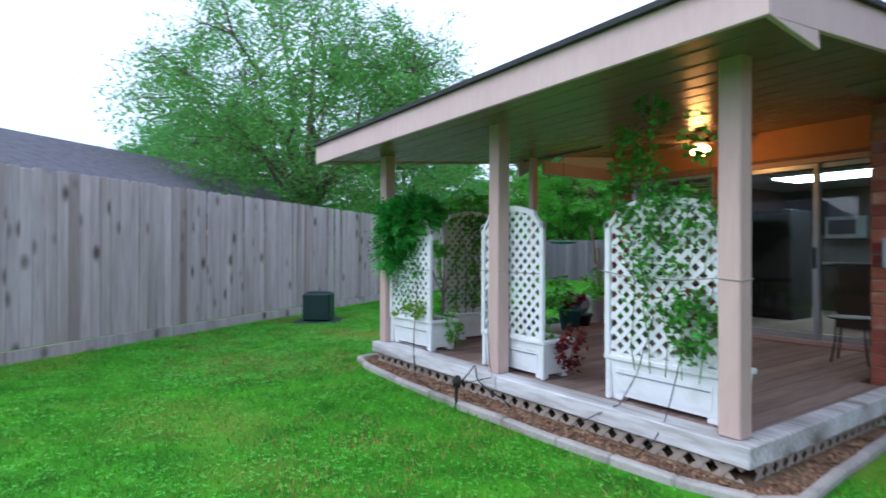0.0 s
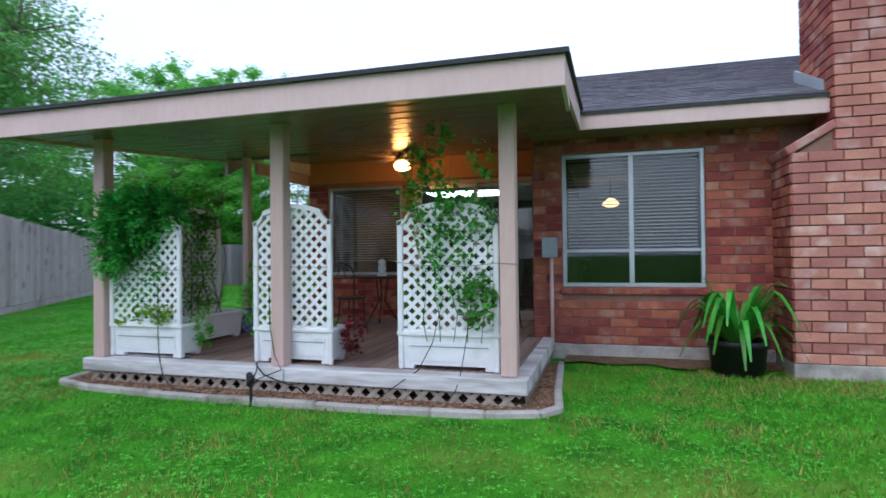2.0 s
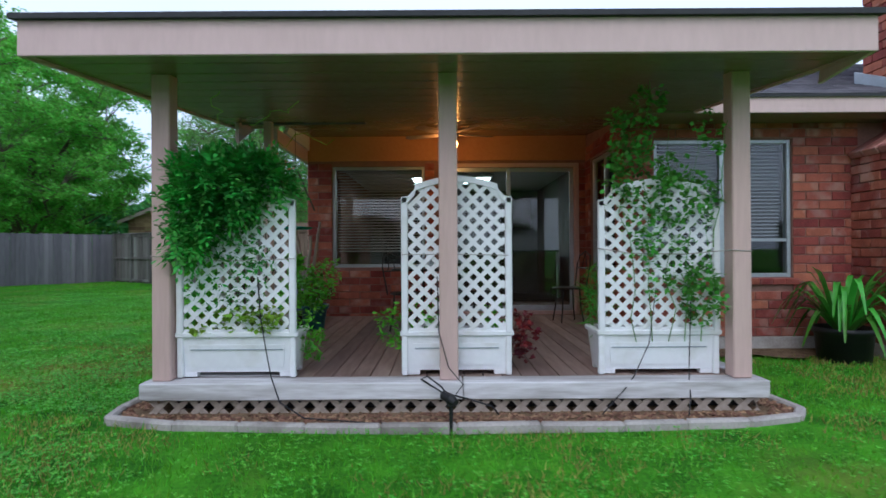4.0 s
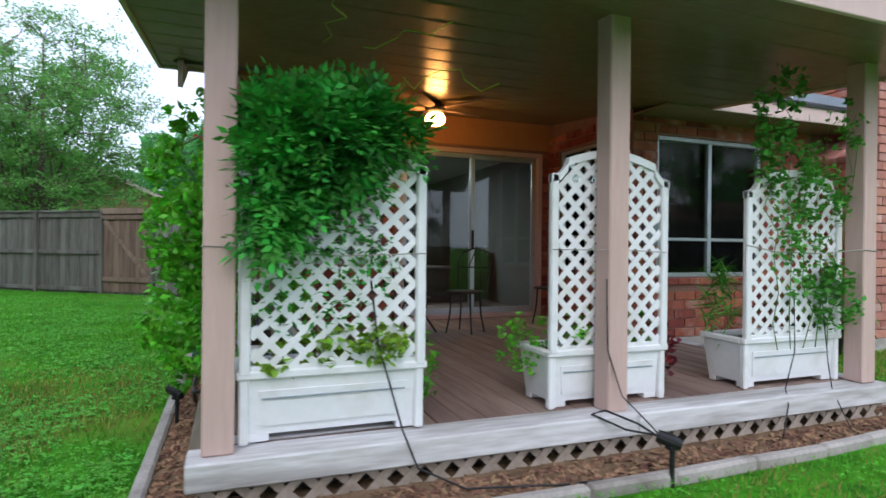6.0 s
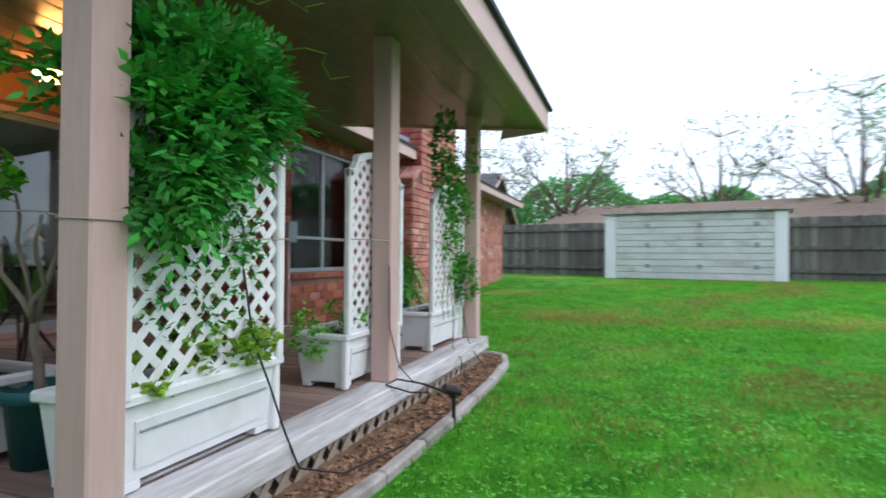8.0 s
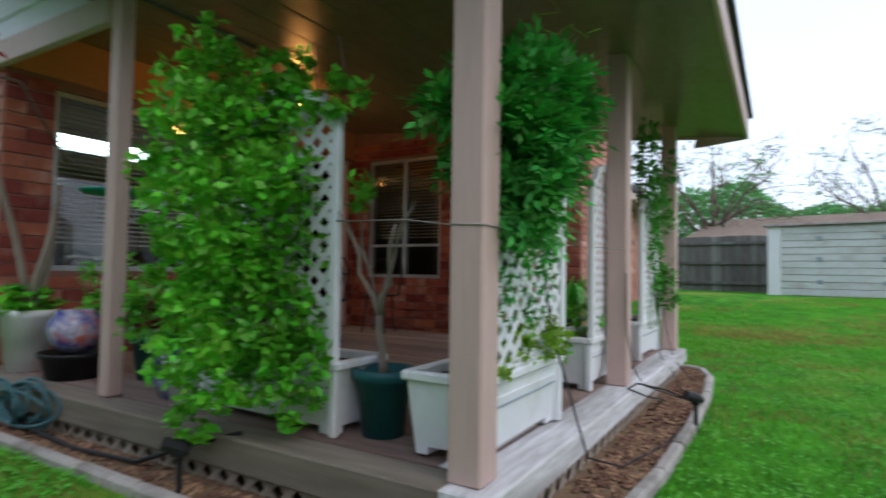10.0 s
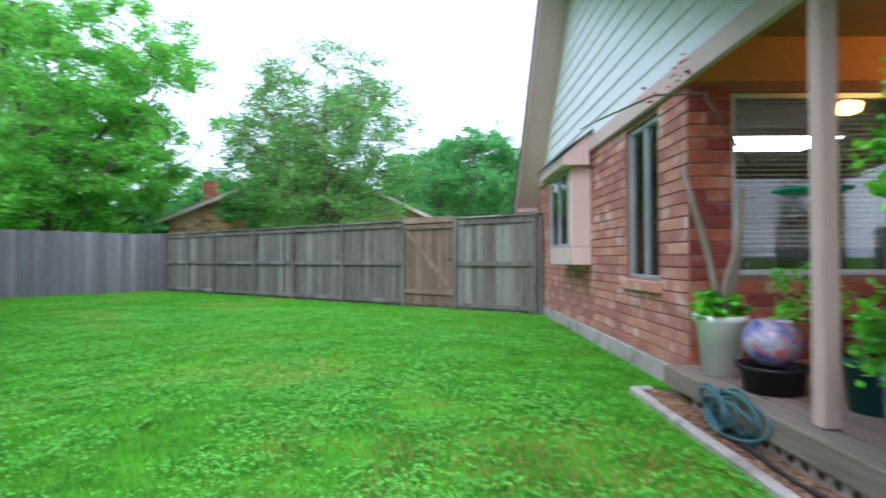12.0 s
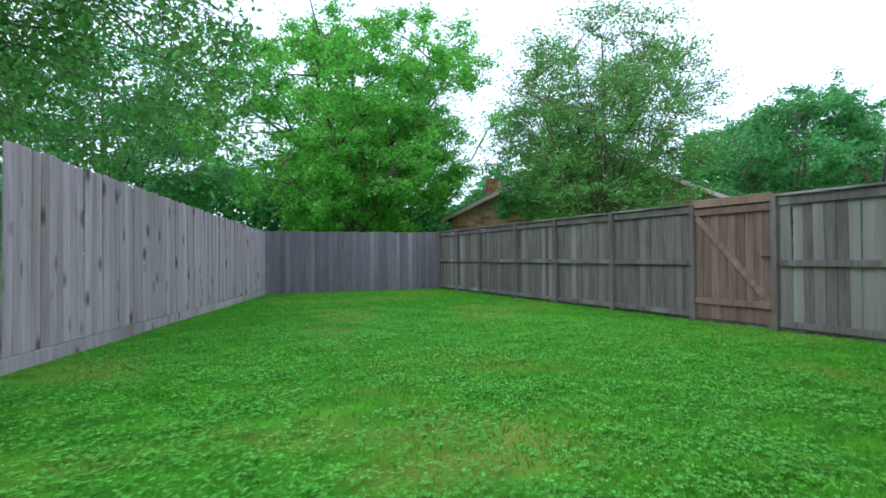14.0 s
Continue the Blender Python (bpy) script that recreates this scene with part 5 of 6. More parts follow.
pot("cobalt_pot", "blue and white glazed ceramic pot", (0.34, 2.12, FLOOR), [(0, 0), (0.13, 0), (0.165, 0.1), (0.175, 0.26), (0.185, 0.27), (0.185, 0.3), (0.16, 0.3), (0.15, 0.22)], COBALT, soil=(0.15, 0.24))
pot("cream_pot", "small cream plastic flower pot", (0.24, 1.93, FLOOR), pot_profile(0.09, 0.12, 0.26), WHITE, soil=(0.1, 0.2))
foliage("red_plant", "dark red bromeliad leaves in the blue pot", [((0.55, 2.75, 0.65), (0.2, 0.2, 0.14), 1)], 220, 0.12, 0.035, LEAF_RED, "plant", 21, -0.1)
foliage("pot_plant", "broad green leaves in the white pot", [((0.2, 3.72, 0.74), (0.22, 0.22, 0.11), 1)], 240, 0.1, 0.06, LEAF_VINE, "plant", 22, -0.1)
cactus = thing("cut_shrub", "leaning bare pale stems in the white pot", "shrub", (0.2, 3.72, FLOOR))
for i, (bx, by, bz) in enumerate(((-0.22, 0.1, 1.5), (0.1, -0.1, 1.15), (0.2, 0.05, 1.35))):
    part("stem", Shape().tube(wander((0.02 * i, 0, 0.45), (bx, by, bz), 4, 0.02, 20 + i), [0.028, 0.026, 0.024, 0.022, 0.02]), BARK_PALE, cactus, smooth=True)
feeder = thing("hummingbird_feeder", "teal plastic hanging bird feeder dish", "bird feeder", (0.3, 2.85, 1.45))
part("dish", Shape().lathe([(0, 0), (0.16, 0.01), (0.2, 0.025), (0.2, 0.035), (0.1, 0.045), (0.0, 0.05)]), TEAL_BIRD, feeder, smooth=True)
part("wire", Shape().tube([(0, 0, 0.05), (0, 0, ceil_z(2.85) - 1.45)], 0.003, 5), IRON, feeder)
branch = thing("flowering_branch", "long bare branch with small red flowers", "branch")
part("stem", Shape().tube([(0.36, 3.6, 1.75), (0.1, 3.75, 2.3), (-0.2, 3.9, 2.33), (-0.45, 4.4, 2.28), (-0.52, 4.9, 2.3)], [0.012, 0.011, 0.01, 0.008, 0.004], 6), BARK, branch, smooth=True)
r_flow = np.random.default_rng(5)
part("flowers", leaf_mesh("flowers", np.array([(-0.1, 3.8, 2.4)]) + r_flow.normal(size=(40, 3)) * np.array([0.08, 0.3, 0.08]), 0.04, 0.03, material("red_petal", (0.6, 0.02, 0.015), 0.5, bump=0), r_flow), None, branch)["kind"] = "stuff"

# garden hose, coiled on the bed
hose = thing("garden_hose", "coiled blue-green garden hose on its metal hanger", "hose")
hp = []
rh = random.Random(8)
for loop in range(8):
    ox, oy, oz, size = rh.uniform(-0.05, 0.05), rh.uniform(-0.12, 0.12), rh.uniform(-0.02, 0.03), rh.uniform(0.17, 0.27)
    tilt = rh.uniform(0.35, 0.75)
    for k in range(20):
        a = k / 20 * 2 * math.pi
        hp.append((-0.11 + ox + 0.1 * math.cos(a + loop) * (1 - tilt), 3.0 + oy + size * math.cos(a), max(0.05, 0.17 + oz + size * tilt * math.sin(a))))
part("coil", Shape().tube(hp, 0.011, 7), HOSE, hose, smooth=True)
part("hose_end", Shape().tube([hp[-1], (-0.15, 2.75, 0.06), (-0.16, 2.3, 0.04), (-0.12, 1.8, 0.05), (-0.1, 1.4, 0.2), (0.0, 1.2, 0.255)], 0.012, 7), BLACK, hose, smooth=True)
# ---- landscape lights, cables, string ----
for lx, ly in ((2.16, -0.42), (-0.2, 1.35)):
    lmp = thing("path_light", "small black garden spotlight on a stake", "garden light", (lx, ly, 0), group="garden lights")
    part("stake", Shape().tube([(0, 0, -0.02), (0, 0, 0.2)], [0.012, 0.014]), BLACK, lmp)
    part("bracket", Shape().box(-0.03, -0.025, 0.18, 0.03, 0.025, 0.2, 0.004), BLACK, lmp)
    part("lamp_head", Shape().tube([(-0.05, 0.05, 0.24), (0.0, 0.0, 0.22), (0.03, -0.03, 0.205)], [0.03, 0.035, 0.025], 12), BLACK, lmp)
cab1 = thing("power_cable", "loose black power cables over the deck edge", "cable")
part("loop", Shape().tube([(2.16, -0.4, 0.2), (2.1, -0.25, 0.26), (2.0, -0.1, 0.3), (1.95, -0.05, 0.27), (2.1, -0.15, 0.2), (2.3, -0.2, 0.16), (2.45, -0.15, 0.1), (2.5, -0.1, 0.03)], 0.006, 6), CABLE, cab1, smooth=True)
part("cord", Shape().tube([(0.75, 0.06, 1.0), (0.78, 0.03, 0.7), (0.83, -0.02, 0.5), (0.88, -0.06, 0.3), (0.95, -0.09, 0.12), (1.15, -0.2, 0.04), (1.6, -0.3, 0.035), (2.15, -0.38, 0.05)], 0.005, 6), CABLE, cab1, smooth=True)
part("cord", Shape().tube([(2.07, -0.01, 1.0), (2.08, -0.012, 0.6), (2.15, -0.05, 0.35), (2.25, -0.1, 0.24), (2.16, -0.38, 0.2)], 0.004, 6), CABLE, cab1, smooth=True)
part("cord", Shape().tube([(3.7, 0.12, 0.9), (3.62, 0.05, 0.5), (3.5, 0.02, 0.27), (3.4, -0.08, 0.2), (3.2, -0.2, 0.05)], 0.004, 6), CABLE, cab1, smooth=True)
part("cord", Shape().tube([(3.95, 0.1, 0.8), (3.9, 0.02, 0.4), (3.88, -0.02, 0.255), (3.86, -0.09, 0.15), (3.8, -0.2, 0.04)], 0.004, 6), CABLE, cab1, smooth=True)
tie = thing("tie_string", "thin pale string tied between posts and trellises", "string")
part("strand", Shape().tube([(-0.003, 0.138, 1.165), (-0.004, -0.004, 1.16), (0.14, -0.004, 1.158), (0.35, 0.03, 1.13), (0.6, 0.035, 1.12), (1.03, 0.03, 1.135)], 0.003, 5), STRING, tie, smooth=True)
part("strand", Shape().tube([(0.07, 0.14, 1.165), (0.12, 0.4, 1.2), (0.15, 0.8, 1.21)], 0.003, 5), STRING, tie, smooth=True)
part("strand", Shape().tube([(1.8, 0.12, 1.16), (2.066, -0.004, 1.16), (2.21, -0.004, 1.16), (2.6, 0.12, 1.15)], 0.003, 5), STRING, tie, smooth=True)
part("strand", Shape().tube([(3.25, 0.11, 1.2), (3.5, 0.1, 1.16), (3.9, 0.1, 1.15), (4.21, -0.004, 1.18), (4.354, -0.004, 1.17), (4.354, 0.14, 1.18)], 0.004, 5), STRING, tie, smooth=True)

# ---- wrought iron table and chairs on the porch ----
def iron_chair(m):
    ob = tagged(new("patio_chair"), "black wrought iron patio chair", "chair", group="patio chairs")
    ob.matrix_basis = m
    part("seat", Shape().lathe([(0.0, 0.43), (0.2, 0.43), (0.21, 0.44), (0.2, 0.45), (0, 0.45)]), IRON, ob)
    for a in range(4):
        x, y = 0.16 * math.cos(a * math.pi / 2 + 0.78), 0.16 * math.sin(a * math.pi / 2 + 0.78)
        part("leg", Shape().tube([(x, y, 0.43), (x * 1.1, y * 1.1, 0.2), (x * 1.35, y * 1.35, 0.0)], 0.01, 6), IRON, ob)
    part("backrest", Shape().tube([(-0.17, 0.17, 0.43), (-0.2, 0.22, 0.75), (-0.16, 0.24, 0.86), (0, 0.25, 0.92), (0.16, 0.24, 0.86), (0.2, 0.22, 0.75), (0.17, 0.17, 0.43)], 0.01, 6).tube([(-0.19, 0.22, 0.7), (0.19, 0.22, 0.7)], 0.008, 6).tube([(-0.08, 0.23, 0.7), (0, 0.245, 0.9)], 0.006, 5).tube([(0.08, 0.23, 0.7), (0, 0.245, 0.9)], 0.006, 5), IRON, ob)
    return ob


iron_chair(pose(1.7, 2.5, FLOOR, 0, 0, 60))
iron_chair(pose(2.5, 3.0, FLOOR, 0, 0, -50))
iron_chair(pose(3.75, 3.3, FLOOR, 0, 0, -80))
tbl = thing("patio_table", "round black wrought iron patio table", "table", (1.9, 3.1, FLOOR))
part("tabletop", Shape().lathe([(0.0, 0.69), (0.44, 0.69), (0.455, 0.7), (0.45, 0.715), (0.0, 0.715)], sides=40), IRON, tbl)
for a in range(3):
    c, s_ = math.cos(a * 2.09), math.sin(a * 2.09)
    part("leg", Shape().tube([(0.1 * c, 0.1 * s_, 0.69), (0.05 * c, 0.05 * s_, 0.35), (0.3 * c, 0.3 * s_, 0.0)], 0.013, 6), IRON, tbl)

# ---- electrical box, air conditioner, strap-leaved plant ----
ebox = thing("electrical_box", "grey metal electrical box with white conduit on brick", "electrical box")
part("body", Shape().box(4.32, WY - 0.12, 1.22, 4.49, WY - 0.013, 1.45, 0.008), GREY_METAL, ebox)
part("door", Shape().box(4.315, WY - 0.132, 1.215, 4.495, WY - 0.1205, 1.455, 0.006), GREY_METAL, ebox)
part("conduit", Shape().tube([(4.42, WY - 0.06, 1.219), (4.42, WY - 0.06, 0.0)], 0.022, 10), TAUPE, ebox, "pale painted conduit", smooth=True)
acu = thing("air_conditioner", "dark green outdoor air conditioner unit on a pad", "air conditioner", (-4.0, 0.85, 0), rz=-35)
part("pad", Shape().box(-0.4, -0.4, -0.02, 0.4, 0.4, 0.05, 0.01), AC_GREEN, acu)
part("cabinet", Shape().box(-0.25, -0.25, 0.051, 0.25, 0.25, 0.56, 0.03), AC_GREEN, acu)
for k in range(11):
    part("louvre", Shape().box(-0.22, -0.262, 0.09 + k * 0.04, 0.22, -0.2505, 0.107 + k * 0.04, 0.003), AC_GREEN, acu)
part("top_grille", Shape().lathe([(0.22, 0.561), (0.22, 0.575), (0.2, 0.582), (0.05, 0.588), (0.0, 0.588)]), AC_GREEN, acu)
PLX, PLY = 6.33, 1.85
pot("black_pot", "large black plastic nursery pot by the brick wall", (PLX, PLY, 0.0), pot_profile(0.24, 0.28, 0.36), BLACK, soil=(0.25, 0.3), sides=36)
strap = thing("strap_leaf_plant", "large lily with long arching strap leaves", "plant", (PLX, PLY, 0))
rs = random.Random(4)
for k in range(70):
    a, reach, hgt = rs.uniform(0, 2 * math.pi), rs.uniform(0.15, 0.6), rs.uniform(0.25, 0.7)
    ca, sa = math.cos(a), math.sin(a)
    s = Shape()
    rows = []
    for i in range(8):
        t = i / 7
        rr = 0.06 + reach * t
        zz = 0.3 + hgt * math.sin(min(t * 1.9, math.pi * 0.9) if reach > 0.35 else t * 1.5)
        if reach > 0.42:
            zz = max(0.05, zz - 0.5 * max(0, t - 0.55) ** 1.2 * 2)
        w = 0.033 * (1 - 0.75 * t ** 3)
        rows.append([(rr * ca - sa * w, rr * sa + ca * w, zz), (rr * ca, rr * sa, zz - 0.008), (rr * ca + sa * w, rr * sa - ca * w, zz)])
    v = [p for row in rows for p in row]
    f = [(i * 3 + j, i * 3 + j + 1, i * 3 + j + 4, i * 3 + j + 3) for i in range(7) for j in range(2)]
    part("leaf", Shape().add(v, f), LEAF_STRAP, strap, smooth=True)


# ---- trees, neighbours, distance ----
def tree(name, label, at, height, radius, crown_z, leaf, n, size, seed, lean=(0, 0), limb_n=9, bare=False, drop=0.0, spread=1.0, clumps=130, clump=0.17, upright=0.0, bark=BARK, uneven=0.2):
    """A tapered trunk, forking limbs, branches to each leafy spray and an uneven crown with gaps."""
    r = random.Random(seed)
    g = np.random.default_rng(seed)
    ob = thing(name, label, "tree", at)
    top = Vector((lean[0], lean[1], crown_z + (height - crown_z) * (0.75 if not upright else 0.9)))
    r0 = height * 0.02
    base = [Vector((0, 0, -0.1)), Vector((lean[0] * 0.2, lean[1] * 0.2, crown_z * 0.5)), Vector((lean[0] * 0.5, lean[1] * 0.5, crown_z)), top]
    part("trunk", Shape().tube(base, [r0 * 1.35, r0, r0 * 0.8, r0 * 0.12], 10), bark, ob, smooth=True)
    mid_z, half_z = (height + crown_z * 0.6) / 2, (height - crown_z * 0.6) / 2
    centre = np.array([lean[0] * 0.8, lean[1] * 0.8, mid_z])
    joints = [tuple(base[2].lerp(top, k / 6)) for k in range(7)]
    for i in range(limb_n):
        a = 2 * math.pi * (i + r.uniform(-0.35, 0.35)) / limb_n
        out = radius * r.uniform(0.5, 0.85) * spread
        up = r.uniform(0.2, 0.85)
        start = Vector((lean[0] * 0.5, lean[1] * 0.5, crown_z * r.uniform(0.7, 1.15)))
        end = Vector((lean[0] * 0.8 + out * math.cos(a), lean[1] * 0.8 + out * math.sin(a), crown_z + (height - crown_z) * (up if not upright else 0.45 + 0.45 * up) * (1 - 0.25 * (out / radius) ** 2)))
        pts = []
        for k in range(7):
            t = k / 6
            bow = math.sin(t * math.pi)
            q = start.lerp(end, t) + Vector((r.uniform(-1, 1), r.uniform(-1, 1), r.uniform(-0.4, 0.7))) * radius * 0.055 * bow
            if upright:
                q += Vector((math.cos(a), math.sin(a), 0)) * radius * 0.12 * bow
            pts.append(q)
        part("limb", Shape().tube(pts, [r0 * (0.52 - 0.44 * k / 6) * (0.5 if upright else 1) for k in range(7)], 7), bark, ob, smooth=True)
        joints += [tuple(p) for p in pts[1:]]
    joints = np.array(joints)
    d = g.normal(size=(clumps, 3))
    d /= np.linalg.norm(d, axis=1)[:, None]
    lobes = g.normal(size=(7, 3))
    lobes /= np.linalg.norm(lobes, axis=1)[:, None]
    swell = 1.04 - uneven + uneven * np.max(np.clip(d @ lobes.T, 0, 1) ** 5, axis=1)
    shell = g.uniform(0.12, 1.0, clumps) ** 0.42 * swell
    cc = centre + d * shell[:, None] * np.array([radius, radius, half_z])
    cc[:, 2] = np.maximum(cc[:, 2], crown_z * 0.55)
    twig, tips = Shape(), []
    rc = radius * clump
    for c in cc:
        gap = np.linalg.norm(joints - c, axis=1) + 0.6 * np.maximum(0, joints[:, 2] - c[2])
        b0 = joints[int(np.argmin(gap))]
        m1 = (b0 + c) / 2 + g.normal(size=3) * rc * 0.25 + np.array([0, 0, rc * 0.25])
        twig.tube([tuple(b0), tuple(m1), tuple(c)], [r0 * 0.13, r0 * 0.08, r0 * 0.04], 4)
        for j in range(9 if bare else 7):
            off = g.normal(size=3) * rc * np.array([0.75, 0.75, 0.48])
            off[2] += upright * rc * 0.9 - drop * abs(g.normal()) * 0.4
            tip = c + off
            twig.tube([tuple(c), tuple(c + off * 0.5 + np.array([0, 0, rc * 0.12])), tuple(tip)], [r0 * 0.04, r0 * 0.025, r0 * 0.01], 3)
            tips.append((c, tip))
    part("twig_spray", twig, bark, ob)["kind"] = "stuff"
    if n:
        a0, a1 = np.array([t[0] for t in tips]), np.array([t[1] for t in tips])
        weight = g.uniform(0.35, 1.6, len(tips))
        k = g.choice(len(tips), n, p=weight / weight.sum())
        f = g.uniform(0.25, 1.12, n)[:, None]
        pts = a0[k] * (1 - f) + a1[k] * f + g.normal(size=(n, 3)) * rc * np.array([0.2, 0.2, 0.13])
        if drop:
            pts[:, 2] -= np.abs(g.normal(size=n)) * drop * 0.5
        part("crown", leaf_mesh("crown", pts, size, size * 0.5, leaf, g, 0.3 + 0.3 * (drop > 0), up=1.1), leaf, ob)
    return ob


tree("willow_tree", "tall airy willow with drooping pale green leaves", (-15.0, 4.5, 0), 11.6, 6.5, 3.0, LEAF_WILLOW, 72000, 0.145, 31, lean=(1.5, 0), limb_n=12, drop=1.0, clumps=210, clump=0.15)
tree("broad_tree", "broad bright green leafy tree with dark limbs", (-19.5, 24.5, 0), 14.3, 8.5, 4.0, LEAF_TREE, 62000, 0.2, 32, limb_n=15, clumps=165, clump=0.1, uneven=0.26)
tree("shrub_tree", "dense bright green tree behind the fence", (-17.3, 22.3, 0), 9.4, 4.9, 1.6, LEAF_TREE, 58000, 0.17, 33, limb_n=11, clumps=190, clump=0.15)
tree("round_tree", "round-crowned tree with thin light foliage", (-6.8, 23.4, 0), 10.0, 4.1, 1.8, LEAF_ROUND, 62000, 0.13, 34, limb_n=34, clumps=330, clump=0.17, spread=0.95, upright=0.3, uneven=0.06)
tree("evergreen_tree", "dark green tree behind the neighbour house", (0.5, 41, 0), 11.2, 5.8, 2.0, LEAF_FAR, 52000, 0.24, 35, limb_n=11, clumps=170, clump=0.16)
tree("leafy_tree", "leafy green tree beyond the yard end", (-26, 33, 0), 13.0, 6.0, 3.0, LEAF_TREE, 42000, 0.22, 36, limb_n=11)
tree("leafy_tree", "leafy green tree beyond the yard end", (-30, 18, 0), 13.0, 6.5, 3.0, LEAF_FAR, 42000, 0.22, 37, limb_n=11)
tree("leafy_tree", "leafy green tree beyond the yard end", (-27, 5, 0), 10.0, 6.0, 2.5, LEAF_FAR, 38000, 0.22, 38, limb_n=11)
tree("green_tree", "green tree over the side fence", (-9.5, 27, 0), 7.2, 3.6, 2.0, LEAF_FAR, 24000, 0.17, 39, limb_n=9)
for i, (tx, ty, th) in enumerate(((30, 2.0, 8.5), (33, -6, 9.0), (28, -11, 9.5), (29, 7, 8.0), (24, -16, 10))):
    tree("bare_tree", "nearly bare spreading tree beyond the fence", (tx, ty, RISE), th, 4.6, 2.6, LEAF_WILLOW, 900, 0.2, 50 + i, limb_n=11, bare=True, clumps=110, clump=0.2)
tree("near_tree", "tree with thin foliage at the yard side", (21, -13, RISE), 9.5, 4.5, 4.0, LEAF_WILLOW, 15525, 0.114, 58, limb_n=10)


def woods(name, label, centre, a0, a1, dist, height, n, seed):
    g = np.random.default_rng(seed)
    a = np.radians(g.uniform(a0, a1, n))
    bump = 0.72 + 0.12 * np.sin(a * 11 + seed) + 0.09 * np.sin(a * 27 + 2 * seed) + 0.05 * np.sin(a * 60)
    h = height * bump * g.uniform(0, 1, n) ** 0.7
    d = dist + g.uniform(-3, 3, n)
    pts = np.stack([centre[0] - np.sin(a) * d, centre[1] + np.cos(a) * d, h + 0.3], 1)
    me = leaf_mesh(name, pts, 0.5, 0.3, LEAF_FAR, g, 0.3)
    tagged(new(name, me), label, "trees", kind="stuff")


woods("far_trees", "dense green woods far behind the fences", (0, 0, 0), 8, 82, 46, 8.0, 50000, 61)
woods("far_woods", "green tree line on the far side", (0, 0, 0), -130, -75, 60, 10.5, 36000, 62)
woods("far_hedge", "green tree line beyond the side yard", (0, 0, 0), -30, 8, 52, 12.0, 40000, 63)


def neighbour(name, label, m, w, d, wall_h, roof_h, wall_mat, roof_mat, over=0.4, chimney_at=None):
    """A gabled house: its gable faces -y; origin in the middle of that side."""
    ob = tagged(new(name), label, "house")
    ob.matrix_basis = m
    half = w / 2
    part("wall", Shape().prism([(-half, -0.1), (half, -0.1), (half, wall_h), (0, wall_h + roof_h - 0.1), (-half, wall_h)], 1, 0, d), wall_mat, ob)
    sl = roof_h / half
    e = half + over
    for sgn in (-1, 1):
        part("roof", Shape().prism([(0, wall_h + roof_h), (sgn * e, wall_h - over * sl), (sgn * e, wall_h - over * sl + 0.1), (0, wall_h + roof_h + 0.12)], 1, -over, d + over), roof_mat, ob)
        part("rake_board", Shape().prism([(0, wall_h + roof_h - 0.12), (sgn * e, wall_h - over * sl - 0.13), (sgn * e, wall_h - over * sl + 0.06), (0, wall_h + roof_h + 0.08)], 1, -over - 0.06, -over - 0.005), TAUPE, ob)
    courses = Shape()
    for row in range(int((wall_h + roof_h) / 0.2)):
        z = row * 0.2
        lim = half if z < wall_h else half * max(0.0, 1 - (z - wall_h) / roof_h)
        x = -lim
        while x < lim - 0.3:
            l = random.uniform(0.3, 0.5)
            courses.box(x, -0.012, z, min(x + l, lim) - 0.02, 0.01, z + 0.18, 0.004)
            x += l
    part("brick_courses", courses, wall_mat, ob)["kind"] = "stuff"
    if chimney_at:
        part("chimney", Shape().box(chimney_at[0] - 0.4, chimney_at[1], 0, chimney_at[0] + 0.4, chimney_at[1] + 0.8, chimney_at[2], 0.02), BRICK, ob)
    return ob


BRICK_TAN = material("brick_tan", (0.42, 0.26, 0.17), 0.9, (0.3, 0.17, 0.1), scale=3, grain=30, bump=0.3, vary=0.35)
neighbour("neighbour_house", "tan brick neighbour house with low gable roof", pose(-8.4, 27.5, 0, 0, 0, 14), 13, 12, 3.0, 2.9, BRICK_TAN, SHINGLE_EDGE, chimney_at=(-5.6, 6.0, 5.6))
neighbour("neighbour_house", "house with grey shingle roof behind the fence", pose(-5.3, -12.9, 0, 0, 0, 35), 9.0, 18, 2.3, 1.9, BRICK_TAN, SHINGLE)
neighbour("neighbour_house", "low house with brown shingle roof beyond the shed", pose(31.5, 1.5, RISE, 0, 0, 165), 9, 22, 2.2, 1.2, BRICK_TAN, SHINGLE_BROWN)
neighbour("neighbour_house", "neighbour house with a steep dark roof beyond the fence", pose(27.2, 5.4, RISE, 0, 0, 0), 9.0, 12, 2.3, 2.6, BRICK_TAN, SHINGLE)

# far fence and the white shed in front of it
plank_fence("fence_far", Vector((22.2, 8.0, RISE)), Vector((16.4, -15.0, RISE)), 1.95, FENCE_DARK, "dark weathered board fence along the far side", 0.16)
rail2 = Shape()
fd = Vector((16.4, -15.0, 0)) - Vector((22.2, 8.0, 0))
for h in (0.25, 0.95, 1.65):
    rail2.box(0, -0.09, h, fd.length, -0.02, h + 0.1, 0.004)
rob = solid("fence_far_rails", rail2, FENCE_DARK, "rails of the far board fence", "rail")
rob.matrix_basis = Matrix.Translation((22.2, 8.0, RISE)) @ Matrix.Rotation(math.atan2(fd.y, fd.x), 4, "Z")
shed = thing("garden_shed", "low white painted metal garden shed with double doors", "shed", (17.85, -0.6, RISE), rz=-102)
SW = 5.1
part("wall", Shape().box(0.0, 0.0, -0.05, SW, 1.6, 2.05, 0.01), SHED_PAINT, shed)
